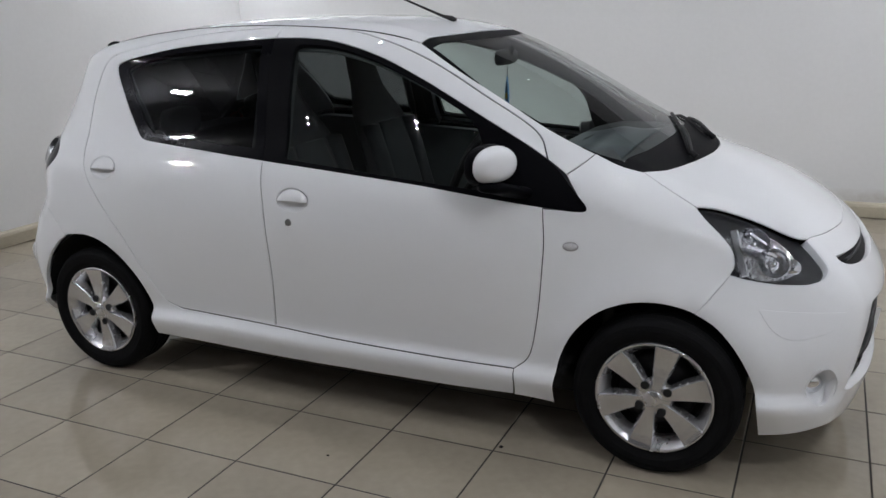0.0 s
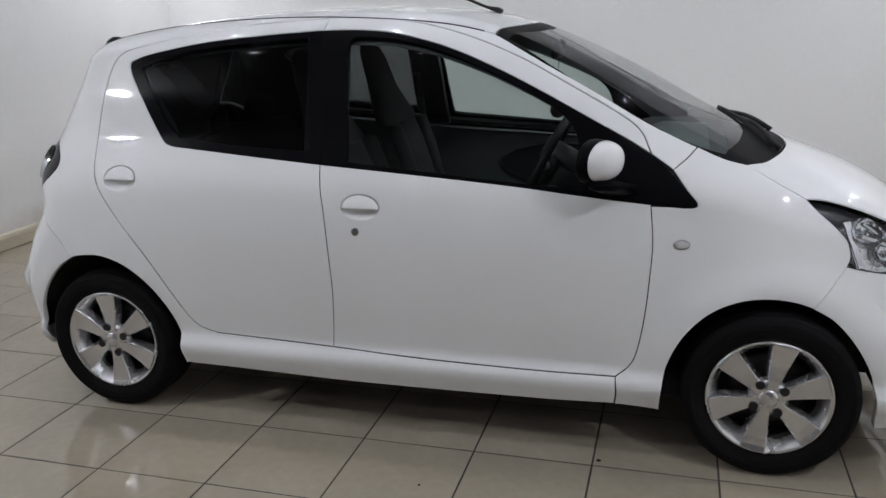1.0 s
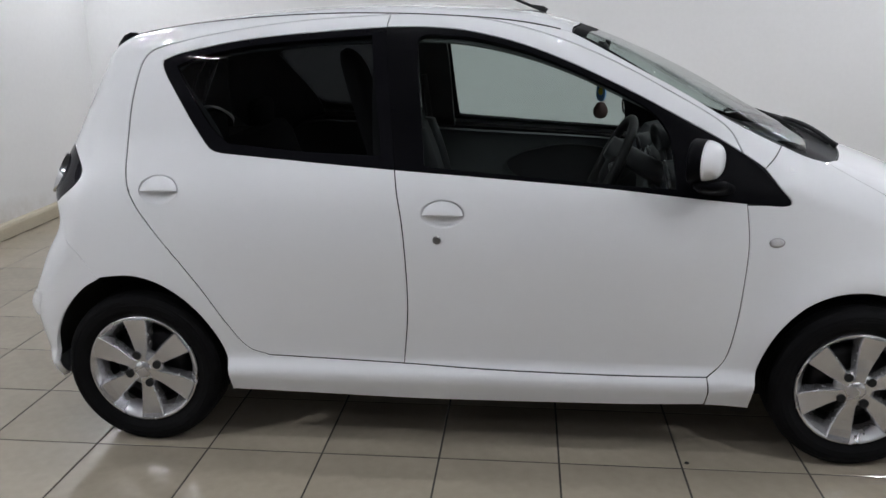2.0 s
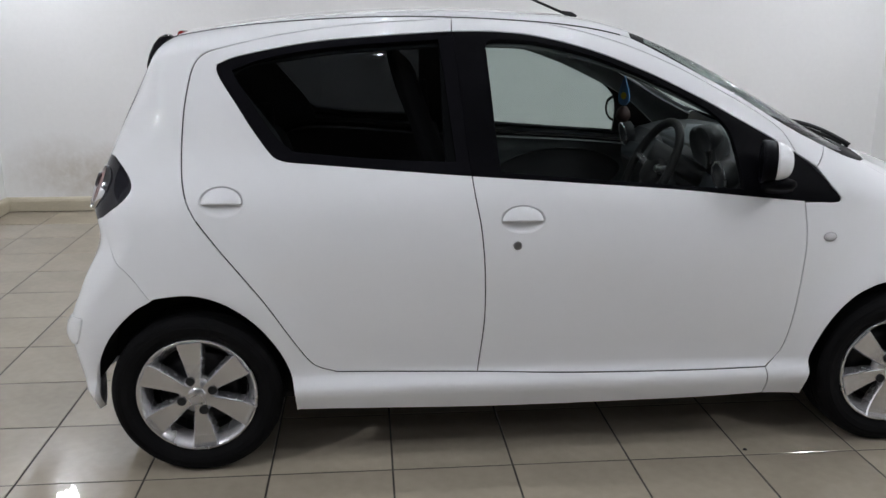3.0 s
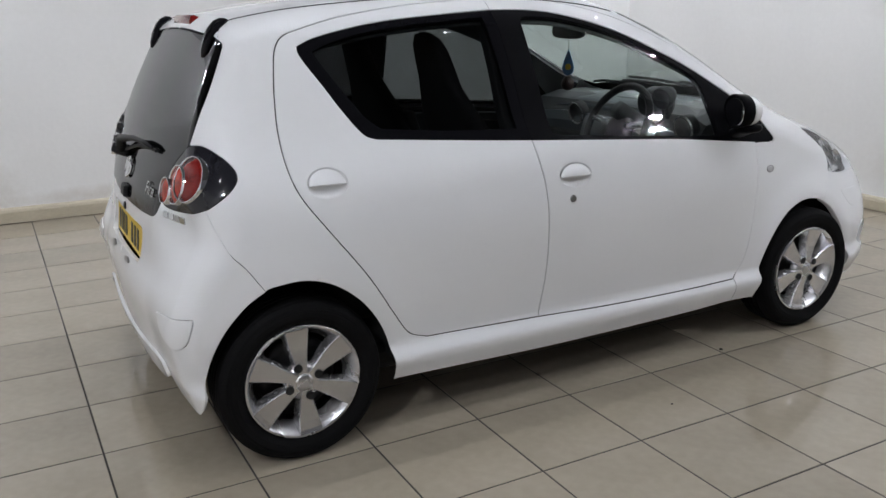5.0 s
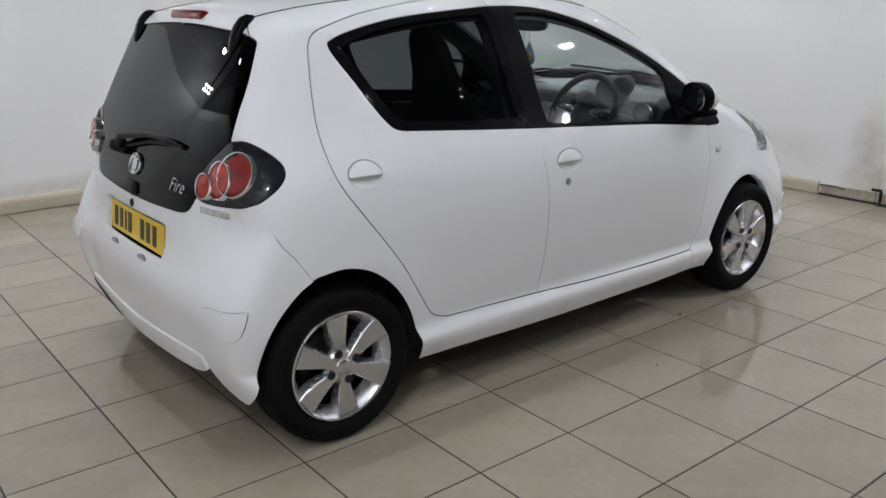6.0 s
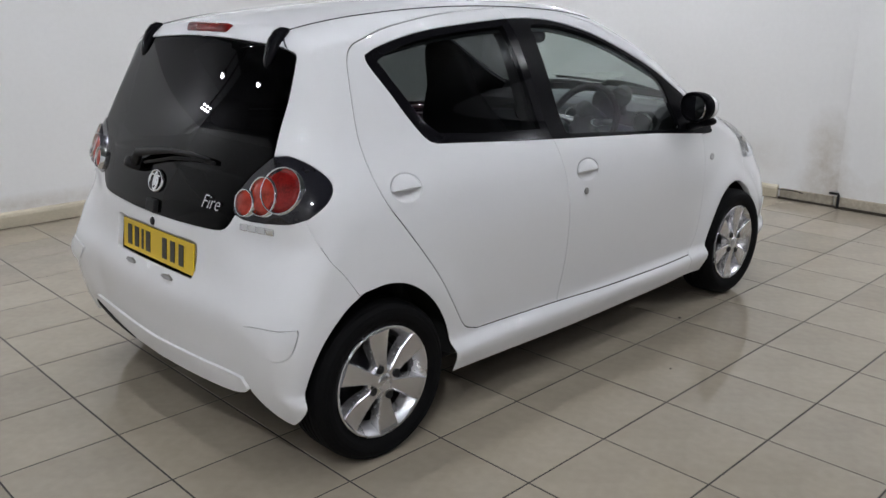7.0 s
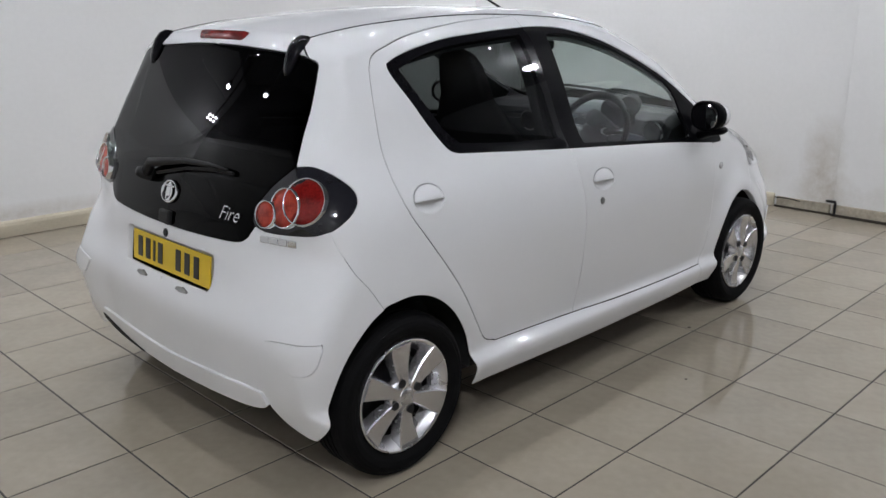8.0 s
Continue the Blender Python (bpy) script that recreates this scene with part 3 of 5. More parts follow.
rear_pane = ring(flank_line([(-1.030, 1.272), (-0.94, 1.305), (-0.78, 1.335), (-0.56, 1.355), (-0.39, 1.366)]), flank_line([(-0.39, 1.366), (-0.345, 1.0)]), flank_line([(-0.345, 1.0), (-0.60, 1.012), (-0.845, 1.034)]), flank_line([(-0.845, 1.034), (-0.905, 1.085), (-0.985, 1.20), (-1.030, 1.272)]))
front_pane = ring(flank_line([(-0.240, 1.345), (-0.232, 1.360), (-0.20, 1.367), (-0.07, 1.358), (0.10, 1.317), (0.27, 1.251), (0.42, 1.180), (0.50, 1.130), (0.548, 1.07), (0.568, 0.98), (0.572, 0.908)]), flank_line([(0.565, 0.912), (0.30, 0.930), (-0.01, 0.955), (-0.185, 0.969), (-0.203, 0.978), (-0.208, 0.995), (-0.225, 1.17), (-0.240, 1.345)]))
arch_rear = flank_line([(-0.862, 0.208), (-0.871, 0.31), (-0.907, 0.41), (-0.975, 0.507), (-1.065, 0.578), (-1.16, 0.609), (-1.255, 0.604), (-1.283, 0.597)])
arch_rear_back = flank_line([(-1.283, 0.597), (-1.34, 0.562), (-1.405, 0.494), (-1.448, 0.42), (-1.476, 0.33), (-1.488, 0.214)])
arch_front = flank_line([(0.840, 0.195), (0.845, 0.28), (0.860, 0.365), (0.903, 0.46), (0.975, 0.537), (1.06, 0.576), (1.145, 0.586), (1.22, 0.577), (1.276, 0.560)])
arch_front_back = flank_line([(1.276, 0.560), (1.346, 0.516), (1.42, 0.425), (1.468, 0.316), (1.487, 0.170)])
sill_low = flank_line([(-0.862, 0.208), (-0.59, 0.201), (-0.184, 0.192), (0.39, 0.198), (0.70, 0.206)])
ditch = skin_line([(-1.255, -0.425, 1.36), (-1.10, -0.432, 1.39), (-0.93, -0.440, 1.41), (-0.5, -0.455, 1.44), (-0.1, -0.475, 1.43), (0.10, -0.487, 1.41), (0.255, -0.498, 1.37)], DOWN)
screen_side = skin_line([(0.255, -0.498, 1.37), (0.38, -0.545, 1.31), (0.504, -0.575, 1.239), (0.713, -0.594, 1.124), (0.886, -0.587, 1.036), (0.915, -0.585, 1.022)], DOWN)
screen_foot_side = skin_line([(0.915, -0.585, 1.022), (0.998, -0.579, 0.985), (1.067, -0.556, 0.963)], DOWN)
screen_top = skin_line([(0.255, -0.498, 1.37), (0.285, -0.32, 1.385), (0.302, -0.16, 1.39), (0.306, 0.0, 1.392)], DOWN)
screen_foot = skin_line([(1.067, -0.556, 0.963), (1.126, -0.475, 0.957), (1.191, -0.290, 0.957), (1.225, -0.12, 0.96), (1.232, 0.0, 0.96)], DOWN)
wing_line = skin_line([(0.915, -0.585, 1.022), (0.885, -0.640, 0.995), (0.846, -0.690, 0.966)], RIGHT)
hatch_top = skin_line([(-1.293, 0.0, 1.338), (-1.296, -0.16, 1.334), (-1.293, -0.37, 1.322), (-1.288, -0.487, 1.312)], REAR)
hatch_side = skin_line([(-1.288, -0.487, 1.312), (-1.287, -0.528, 1.298), (-1.292, -0.538, 1.275), (-1.341, -0.562, 1.173), (-1.381, -0.572, 1.096), (-1.418, -0.585, 1.012)], REAR)
lamp_inner = skin_line([(-1.418, -0.585, 1.012), (-1.436, -0.555, 0.988), (-1.455, -0.510, 0.948), (-1.481, -0.466, 0.888), (-1.497, -0.462, 0.845), (-1.499, -0.475, 0.828)], REAR, 0.008)
lamp_low = skin_line([(-1.499, -0.475, 0.828), (-1.498, -0.525, 0.818), (-1.488, -0.604, 0.818), (-1.469, -0.700, 0.828), (-1.433, -0.745, 0.845)], TAIL_WAY, 0.008)
lamp_outer = skin_line([(-1.433, -0.745, 0.845), (-1.395, -0.757, 0.868), (-1.358, -0.760, 0.893), (-1.329, -0.750, 0.924), (-1.335, -0.733, 0.957), (-1.362, -0.690, 0.992), (-1.395, -0.635, 1.015), (-1.418, -0.585, 1.012)], TAIL_WAY, 0.008)
hatch_low = skin_line([(-1.499, -0.475, 0.828), (-1.513, -0.445, 0.788), (-1.523, -0.405, 0.770), (-1.528, -0.33, 0.763), (-1.537, -0.15, 0.757), (-1.538, 0.0, 0.756)], REAR)
tail_seam = skin_line([(-1.433, -0.745, 0.845), (-1.430, -0.770, 0.797), (-1.398, -0.796, 0.738), (-1.341, -0.800, 0.680), (-1.283, -0.806, 0.597)], TAIL_WAY)
head_top = skin_line([(1.243, -0.590, 0.869), (1.305, -0.566, 0.861), (1.406, -0.543, 0.831), (1.526, -0.523, 0.782), (1.567, -0.500, 0.770)], NOSE_WAY, 0.009)
head_front = skin_line([(1.567, -0.500, 0.770), (1.603, -0.518, 0.736), (1.636, -0.540, 0.697), (1.630, -0.572, 0.673), (1.600, -0.597, 0.661), (1.572, -0.611, 0.656), (1.493, -0.632, 0.656), (1.411, -0.650, 0.667), (1.366, -0.659, 0.679)], NOSE_WAY, 0.009)
head_back = skin_line([(1.366, -0.659, 0.679), (1.377, -0.648, 0.708), (1.366, -0.637, 0.752), (1.333, -0.627, 0.790), (1.278, -0.611, 0.838), (1.243, -0.590, 0.869)], NOSE_WAY, 0.009)
wing_nose = skin_line([(1.366, -0.659, 0.679), (1.320, -0.699, 0.617), (1.276, -0.723, 0.560)], WING_WAY)
bonnet_side = skin_line([(1.067, -0.556, 0.963), (1.163, -0.577, 0.912), (1.243, -0.590, 0.869)], DOWN)
bonnet_front = skin_line([(1.567, -0.500, 0.770), (1.624, -0.353, 0.763), (1.668, -0.16, 0.750), (1.676, 0.0, 0.745)], DOWN)

# ---- the car ----
car = tagged(new("car"), "white five-door hatchback with silver wheels, parked on tiles", "car")


def both(name, outline, way, mat, parent_name=None, **k):
    """A panel and its like on the far side."""
    return [skin(name, outline, way, mat, car, flip=f, **k) for f in (False, True)]


centre_roof = skin_line([(0.306, 0.0, 1.392), (-0.1, 0, 1.46), (-0.6, 0, 1.46), (-1.26, 0, 1.37)], DOWN)
tail_edge = skin_line([(-1.293, 0.0, 1.338), (-1.285, 0, 1.355), (-1.26, 0.0, 1.372)], (0.7, 0, -0.7))
lip_side = skin_line([(-1.255, -0.425, 1.36), (-1.275, -0.45, 1.34), (-1.288, -0.487, 1.312)], (0.7, 0.1, -0.7))
roof_outline = ring(screen_top[::-1], ditch[::-1], lip_side, hatch_top[::-1], tail_edge, centre_roof[::-1])
roof_panel = skin("roof", roof_outline, (0.30, 0.0, -0.95), PAINT, car, whole=True, gap=0.005, label="white roof with a short tail lip")
for s in (1, -1):
    part("roof_moulding", tube([(x, y * s, z - 0.0006) for x, y, z in ditch[:-2:2]], 0.0032, 6), MATT_BLACK, roof_panel, "thin black roof moulding", smooth=True)
side_outline = ring(ditch, screen_side, wing_line, flank_line([(0.846, 0.966), (0.817, 0.985), (0.778, 1.01)]), rail_front[::-1], door_rear, sill_top, flank_line([(0.70, 0.306), (0.705, 0.25), (0.70, 0.206)]), sill_low[::-1], arch_rear, tail_seam[::-1], lamp_outer, hatch_side[::-1], lip_side[::-1])
sill_rows = np.vstack([flank_line([(-0.86, z), (0.70, z)], 0.02) for z in np.arange(0.252, 0.328, 0.0075)])
both("body_side", side_outline, SIDE_WAY, PAINT, depth=0.005, extra=sill_rows, label="white side frame with rear quarter and sill")
rear_door_outline = ring(door_rear, flank_line([(-0.73, 0.332), (-0.275, 0.3195)]), b_line[::-1], b_top[::-1])
front_door_outline = ring(b_top, b_line, flank_line([(-0.275, 0.3195), (0.016, 0.310), (0.36, 0.306), (0.70, 0.306)]), door_front, flank_line([(0.786, 0.862), (0.80, 0.94), (0.778, 1.01)]), rail_front[::-1])


def handle_ring(x, z, w, h):
    a = np.linspace(0, 2 * np.pi, 33)[:-1]
    return meet(np.stack([x + w * np.cos(a), np.full(32, -1.2), z + h * np.sin(a)], axis=1), (0, 1, 0), 0, 1.2)


HANDLES = ((-1.060, 0.893, 0.064, 0.043), (-0.143, 0.830, 0.067, 0.041))
rear_doors = both("rear_door", rear_door_outline, RIGHT, PAINT, holes=(rear_window, handle_ring(*HANDLES[0])), label="white rear door")
front_doors = both("front_door", front_door_outline, RIGHT, PAINT, holes=(front_window, handle_ring(*HANDLES[1])), label="white front door")


def door_handle(x, z, w, h, door, far):
    """A dished cup in the door with a half-round grip over its upper part."""
    s = -1 if far else 1
    cup, grip = [], []
    for r, d in ((1.10, 0.0035), (1.0, 0.0038), (0.95, 0.006), (0.86, 0.010), (0.6, 0.014), (0.25, 0.016), (0.02, 0.016)):
        p = handle_ring(x, z, w * r, h * r)
        cup.append(p + (0, d, 0))
    bm = loft([[(a[0], a[1] * s, a[2]) for a in ring_] for ring_ in cup], caps=False)
    part("cup", bm, PAINT, door, smooth=True)
    bm = bmesh.new()
    cols, base = 21, z - 0.004
    rows = []
    for j in range(9):
        v = j / 8
        row = []
        for i in range(cols):
            a = math.pi * i / (cols - 1)
            px, ez = x + 0.95 * w * math.cos(a), base + (0.95 * h + z - base) * math.sin(a)
            pz = ez * (1 - v) + base * v
            y = meet([(px, -1.2, pz)], (0, 1, 0), 0, 1.2)[0, 1]
            lift = 0.013 * (1 - (1 - v) ** 2.4) * math.sin(a) ** 0.6 - 0.0015
            row.append(bm.verts.new((px, (y - lift) * s, pz)))
        rows.append(row)
    for p, q in zip(rows, rows[1:]):
        for i in range(cols - 1):
            bm.faces.new((p[i], p[i + 1], q[i + 1], q[i]))
    got = bmesh.ops.extrude_edge_only(bm, edges=[e for e in bm.edges if e.verts[0] in rows[-1] and e.verts[1] in rows[-1]])
    bmesh.ops.translate(bm, vec=(0, 0.018 * s, 0.001), verts=[g for g in got["geom"] if isinstance(g, bmesh.types.BMVert)])
    bmesh.ops.remove_doubles(bm, verts=bm.verts[:], dist=0.0002)
    part("grip", bm, PAINT, door, "white pull grip", smooth=True)


for far in (False, True):
    door_handle(*HANDLES[0], rear_doors[far], far)
    door_handle(*HANDLES[1], front_doors[far], far)
lock = seat_on(-0.160, -0.80, 0.749, RIGHT)
part("door_lock", lathe([(0.001, 0.003), (0.009, 0.004), (0.0125, 0.003), (0.0145, -0.002)], 20, "z"), DULL_METAL, front_doors[0], "round metal key lock", smooth=True, m=lock)

# window surrounds and panes
for far in (False, True):
    s = dict(flip=far, gap=0.0012)
    rt = skin("window_surround", rear_window, RIGHT, GLOSS_BLACK, rear_doors[far], holes=(rear_pane,), off=-0.002, depth=0.02, label="gloss black window surround", **s)
    skin("window_pane", rear_pane, RIGHT, PRIVACY, rear_doors[far], off=-0.003, depth=0.002, label="dark tinted glass", flip=far, gap=-0.004)
    skin("window_surround", front_window, RIGHT, SATIN_BLACK, front_doors[far], holes=(front_pane,), off=-0.002, depth=0.02, label="black window surround with a mirror corner", **s)
    skin("window_pane", front_pane, RIGHT, CLEAR, front_doors[far], off=-0.006, depth=0.002, label="clear glass", flip=far, gap=-0.004)
for ob in car.children_recursive:
    if ob.name.startswith("window_pane"):
        ob.visible_shadow = False

# wings, bonnet, screen
wing_outline = ring(wing_line[::-1], screen_foot_side, bonnet_side, head_back[::-1], wing_nose, arch_front[::-1], flank_line([(0.840, 0.195), (0.77, 0.202), (0.70, 0.206)]), flank_line([(0.70, 0.206), (0.705, 0.25), (0.70, 0.306)]), door_front, flank_line([(0.786, 0.862), (0.84, 0.861), (0.886, 0.857)]), win_tip[::-1], flank_line([(0.89, 0.906), (0.846, 0.966)]))
wings = both("front_wing", wing_outline, WING_WAY, PAINT, gap=0.0024, label="white front wing")
for far, wing in enumerate(wings):
    m = seat_on(0.882, -0.75, 0.747, RIGHT)
    if far:
        m = Matrix.Diagonal((1, -1, 1, 1)) @ m
    bm = lathe([(0.001, 0.007), (0.010, 0.006), (0.015, 0.003), (0.0165, -0.002)], 22, "z")
    bmesh.ops.scale(bm, vec=(1.45, 0.85, 1), verts=bm.verts[:])
    ind = part("side_indicator", bm, SIGNAL, wing, "small clear oval side indicator", smooth=True, m=m)
    bm = lathe([(0.0155, 0.0), (0.0168, 0.003), (0.0180, 0.0)], 24, "z")
    bmesh.ops.scale(bm, vec=(1.42, 0.85, 1), verts=bm.verts[:])
    part("indicator_rim", bm, DULL_METAL, wing, smooth=True, m=m)
bonnet_outline = ring(bonnet_side, head_top, bonnet_front, skin_line([(1.676, 0, 0.745), (1.5, 0, 0.85), (1.232, 0, 0.96)], DOWN), screen_foot[::-1])
bonnet = skin("bonnet", bonnet_outline, (-0.25, 0, -0.95), PAINT, car, whole=True, gap=0.0024, label="white bonnet")
screen_outline = ring(screen_side, screen_foot_side, screen_foot, skin_line([(1.232, 0, 0.96), (0.8, 0, 1.15), (0.306, 0, 1.392)], DOWN), screen_top[::-1])
screen_clear = ring(skin_line([(0.30, -0.497, 1.35), (0.50, -0.568, 1.25), (0.713, -0.587, 1.13), (0.90, -0.579, 1.04), (1.0, -0.550, 1.0)], DOWN), skin_line([(1.0, -0.550, 1.0), (1.05, -0.36, 0.99), (1.075, -0.15, 0.99), (1.08, 0, 0.99)], DOWN), skin_line([(1.08, 0, 0.99), (0.8, 0, 1.15), (0.375, 0, 1.37)], DOWN), skin_line([(0.375, 0, 1.37), (0.355, -0.25, 1.36), (0.30, -0.497, 1.35)], DOWN))
surround = skin("windscreen_surround", screen_outline, (-0.4, 0, -0.9), SATIN_BLACK, car, holes=(screen_clear,), whole=True, off=-0.003, label="black printed edge and cowl of the windscreen")
pane = skin("windscreen", screen_clear, (-0.4, 0, -0.9), SCREEN, car, whole=True, off=-0.0035, gap=-0.004, depth=0.003, label="clear windscreen")
pane.visible_shadow = False

# tail
hatch_outline = ring(hatch_top, hatch_side, lamp_inner, hatch_low, skin_line([(-1.538, 0, 0.756), (-1.48, 0, 0.95), (-1.293, 0, 1.338)], REAR))
hatch = skin("tailgate", hatch_outline, (1, 0.0, -0.2), REAR_DARK, car, whole=True, off=-0.001, gap=0.003, depth=0.006, label="dark glossy glass tailgate")
pocket = ring(skin_line([(-1.54, 0.0, 0.712), (-1.54, -0.262, 0.712)], REAR), skin_line([(-1.54, -0.262, 0.712), (-1.54, -0.292, 0.70), (-1.55, -0.288, 0.62), (-1.55, -0.272, 0.588)], REAR), skin_line([(-1.55, -0.272, 0.588), (-1.55, 0.0, 0.588)], REAR), skin_line([(-1.55, 0, 0.588), (-1.54, 0, 0.712)], REAR))
tail_low = skin_line([tuple(arch_rear_back[-1]), (-1.501, -0.722, 0.212), (-1.509, -0.668, 0.222), (-1.518, -0.610, 0.246), (-1.528, -0.560, 0.285), (-1.536, -0.530, 0.318), (-1.550, -0.30, 0.312), (-1.556, 0.0, 0.300)], (0.9, 0.4, 0))
tail_bumper_outline = ring(hatch_low[::-1], lamp_low, tail_seam, arch_rear_back, tail_low, skin_line([(-1.556, 0, 0.30), (-1.57, 0, 0.45), (-1.538, 0, 0.756)], REAR))
reflector = ring(skin_line([(-1.541, -0.568, 0.516), (-1.529, -0.639, 0.528), (-1.484, -0.772, 0.540)], TAIL_WAY, 0.008), skin_line([(-1.484, -0.772, 0.540), (-1.483, -0.774, 0.522), (-1.501, -0.764, 0.468), (-1.518, -0.740, 0.443), (-1.531, -0.690, 0.437), (-1.538, -0.630, 0.457), (-1.541, -0.568, 0.516)], TAIL_WAY, 0.008))
tail_bumper = skin("rear_bumper", tail_bumper_outline, TAIL_WAY, PAINT, car, holes=(pocket, reflector), whole=True, gap=0.0006, depth=0.02, label="white rear bumper with a plate pocket")
tail_lip_outline = ring(skin_line([(-1.532, -0.530, 0.330), (-1.550, -0.30, 0.325), (-1.556, 0.0, 0.315)], TAIL_WAY), skin_line([(-1.556, 0, 0.315), (-1.53, 0, 0.235)], REAR), skin_line([(-1.53, 0.0, 0.235), (-1.530, -0.25, 0.242), (-1.520, -0.44, 0.254), (-1.515, -0.535, 0.285), (-1.532, -0.530, 0.330)], TAIL_WAY))
skin("bumper_lip", tail_lip_outline, TAIL_WAY, PAINT, tail_bumper, whole=True, off=0.010, gap=0.001, depth=0.03, label="white lip under the bumper")
# flat dark strip on the lip, for the shade in the slot below
slot_top = skin_line([(-1.53, -0.20, 0.244), (-1.53, -0.34, 0.262), (-1.52, -0.45, 0.284), (-1.515, -0.53, 0.306)], TAIL_WAY)
slot_low = skin_line([(-1.515, -0.535, 0.285), (-1.520, -0.44, 0.254), (-1.530, -0.25, 0.242), (-1.53, -0.20, 0.242)], TAIL_WAY)
skin("lip_slot", ring(slot_top, slot_low), TAIL_WAY, DARK_GAP, tail_bumper, off=0.013, gap=0.0, depth=0.004, flip=True, space=0.02, label="dark strip for the shaded slot under the bumper's lip")
part("pocket_back", box((0.01, 0.60, 0.14), (-1.508, 0, 0.65)), PAINT, tail_bumper)
for far in (False, True):
    s = -1 if far else 1
    lamp = skin("tail_lamp", ring(lamp_inner[::-1], lamp_outer[::-1], lamp_low[::-1]), (0.75, 0.62, -0.15), LAMP_BLACK, car, off=0.0, swell=0.003, depth=0.03, flip=far, space=0.012, gap=0.002, label="smoked tail lamp with three round red lenses")
    for (y, z), r, mat, lift in (((-0.655, 0.925), 0.069, RED_LENS, -0.003), ((-0.586, 0.897), 0.058, RED_LIGHT, 0.005), ((-0.510, 0.868), 0.040, RED_LIGHT, 0.010)):
        m = seat_on(-1.45, y, z, (0.9, 0.4, -0.1), lift)
        if far:
            m = Matrix.Diagonal((1, -1, 1, 1)) @ m
        lens = part("lens", lathe([(0.001, 0.009), (r * 0.35, 0.0085), (r * 0.7, 0.006), (r * 0.94, 0.002), (r * 0.96, -0.03)], 36, "z"), mat, lamp, "ribbed red lens", smooth=True, m=m)
        part("lens_ring", lathe([(r - 0.004, -0.012), (r - 0.003, 0.004), (r - 0.001, 0.0075), (r + 0.0015, 0.007), (r + 0.003, -0.03)], 36, "z"), CHROME, lamp, "chrome ring", smooth=True, m=m)
    # added dark sheet that gives the gap round the insert its shade
    skin("insert_backing", reflector, TAIL_WAY, DARK_GAP, tail_bumper, off=-0.014, gap=-0.004, depth=0.004, flip=far, space=0.02)
    skin("bumper_insert", reflector, TAIL_WAY, PAINT, tail_bumper, off=0.003, swell=0.013, gap=0.0042, depth=0.02, flip=far, space=0.012, label="raised white insert on the bumper")
    fin_pts = [((-1.238, 1.376), 0.012, 0.008), ((-1.249, 1.373), 0.022, 0.016), ((-1.266, 1.361), 0.027, 0.021), ((-1.285, 1.338), 0.027, 0.022), ((-1.302, 1.308), 0.024, 0.020), ((-1.316, 1.278), 0.017, 0.014), ((-1.323, 1.262), 0.007, 0.006)]
    part("hinge_cover", loft([[(x - b * 0.70, s * (-0.420 + 1.1 * a), z - 0.006 + b * 0.52) for a, b in oval(w, d, 20, 2.2)] for (x, z), w, d in fin_pts]), GLOSS_BLACK, hatch, "black hinge cover", smooth=True)
brake = part("brake_light", box((0.05, 0.27, 0.036), (0, 0, 0), 0.012, 3), RED_LENS, roof_panel, "red high brake light", smooth=True, m=pose(-1.262, 0.0, 1.360, 0, 20, 0))
plate = part("number_plate", box((0.006, 0.520, 0.108), (0, 0, 0), 0.002), PLATE, tail_bumper, "yellow number plate with plain black bars", m=pose(-1.533, 0, 0.643, 0, 6, 0))
for k, y in enumerate((0.205, 0.150, 0.105, 0.062, -0.060, -0.118, -0.178)):
    part("bar", box((0.002, 0.014 if k == 2 else 0.032, 0.072), (-0.0042, y, 0)), INK, plate)
for y in (0.135, -0.135):
    part("plate_lamp", loft([[(-0.040, -0.006, -0.002), (-0.012, -0.012, -0.002), (0.036, -0.008, -0.002), (0.042, 0.0, -0.002), (0.010, 0.012, -0.002), (-0.034, 0.006, -0.002)], [(-0.034, -0.004, 0.006), (-0.010, -0.008, 0.007), (0.030, -0.006, 0.006), (0.034, 0.0, 0.006), (0.008, 0.009, 0.007), (-0.028, 0.004, 0.006)]]), DULL_METAL, tail_bumper, "small grey plate lamp", m=seat_on(-1.56, y, 0.568, REAR, -0.001))
part("lock_button", lathe([(0.001, 0.004), (0.010, 0.006), (0.014, 0.003), (0.015, -0.004)], 20, "z"), MATT_BLACK, tail_bumper, "round black lock button", smooth=True, m=seat_on(-1.54, 0.0, 0.730, REAR))
hoop = seat_on(-1.51, 0.0, 0.866, REAR, 0.004)
bm = lathe([(0.040, 0.0), (0.0435, 0.004), (0.048, 0.004), (0.051, 0.0)], 40, "z")
bmesh.ops.scale(bm, vec=(1, 0.78, 1), verts=bm.verts[:])
emblem = part("emblem", bm, CHROME, hatch, "plain chrome oval emblem", smooth=True, m=hoop)
bm = lathe([(0.014, 0.0), (0.017, 0.004), (0.021, 0.004), (0.023, 0.0)], 30, "z")
bmesh.ops.scale(bm, vec=(0.75, 1.62, 1), verts=bm.verts[:])
part("emblem_oval", bm, CHROME, hatch, smooth=True, m=hoop)
part("emblem_bar", box((0.062, 0.007, 0.005), (0, 0.018, 0.002), 0.002), CHROME, hatch, m=hoop)
part("handle_pad", box((0.07, 0.045, 0.02), (0, 0, 0), 0.008), MATT_BLACK, hatch, "black release pad", m=seat_on(-1.53, 0.0, 0.785, REAR, 0.004))
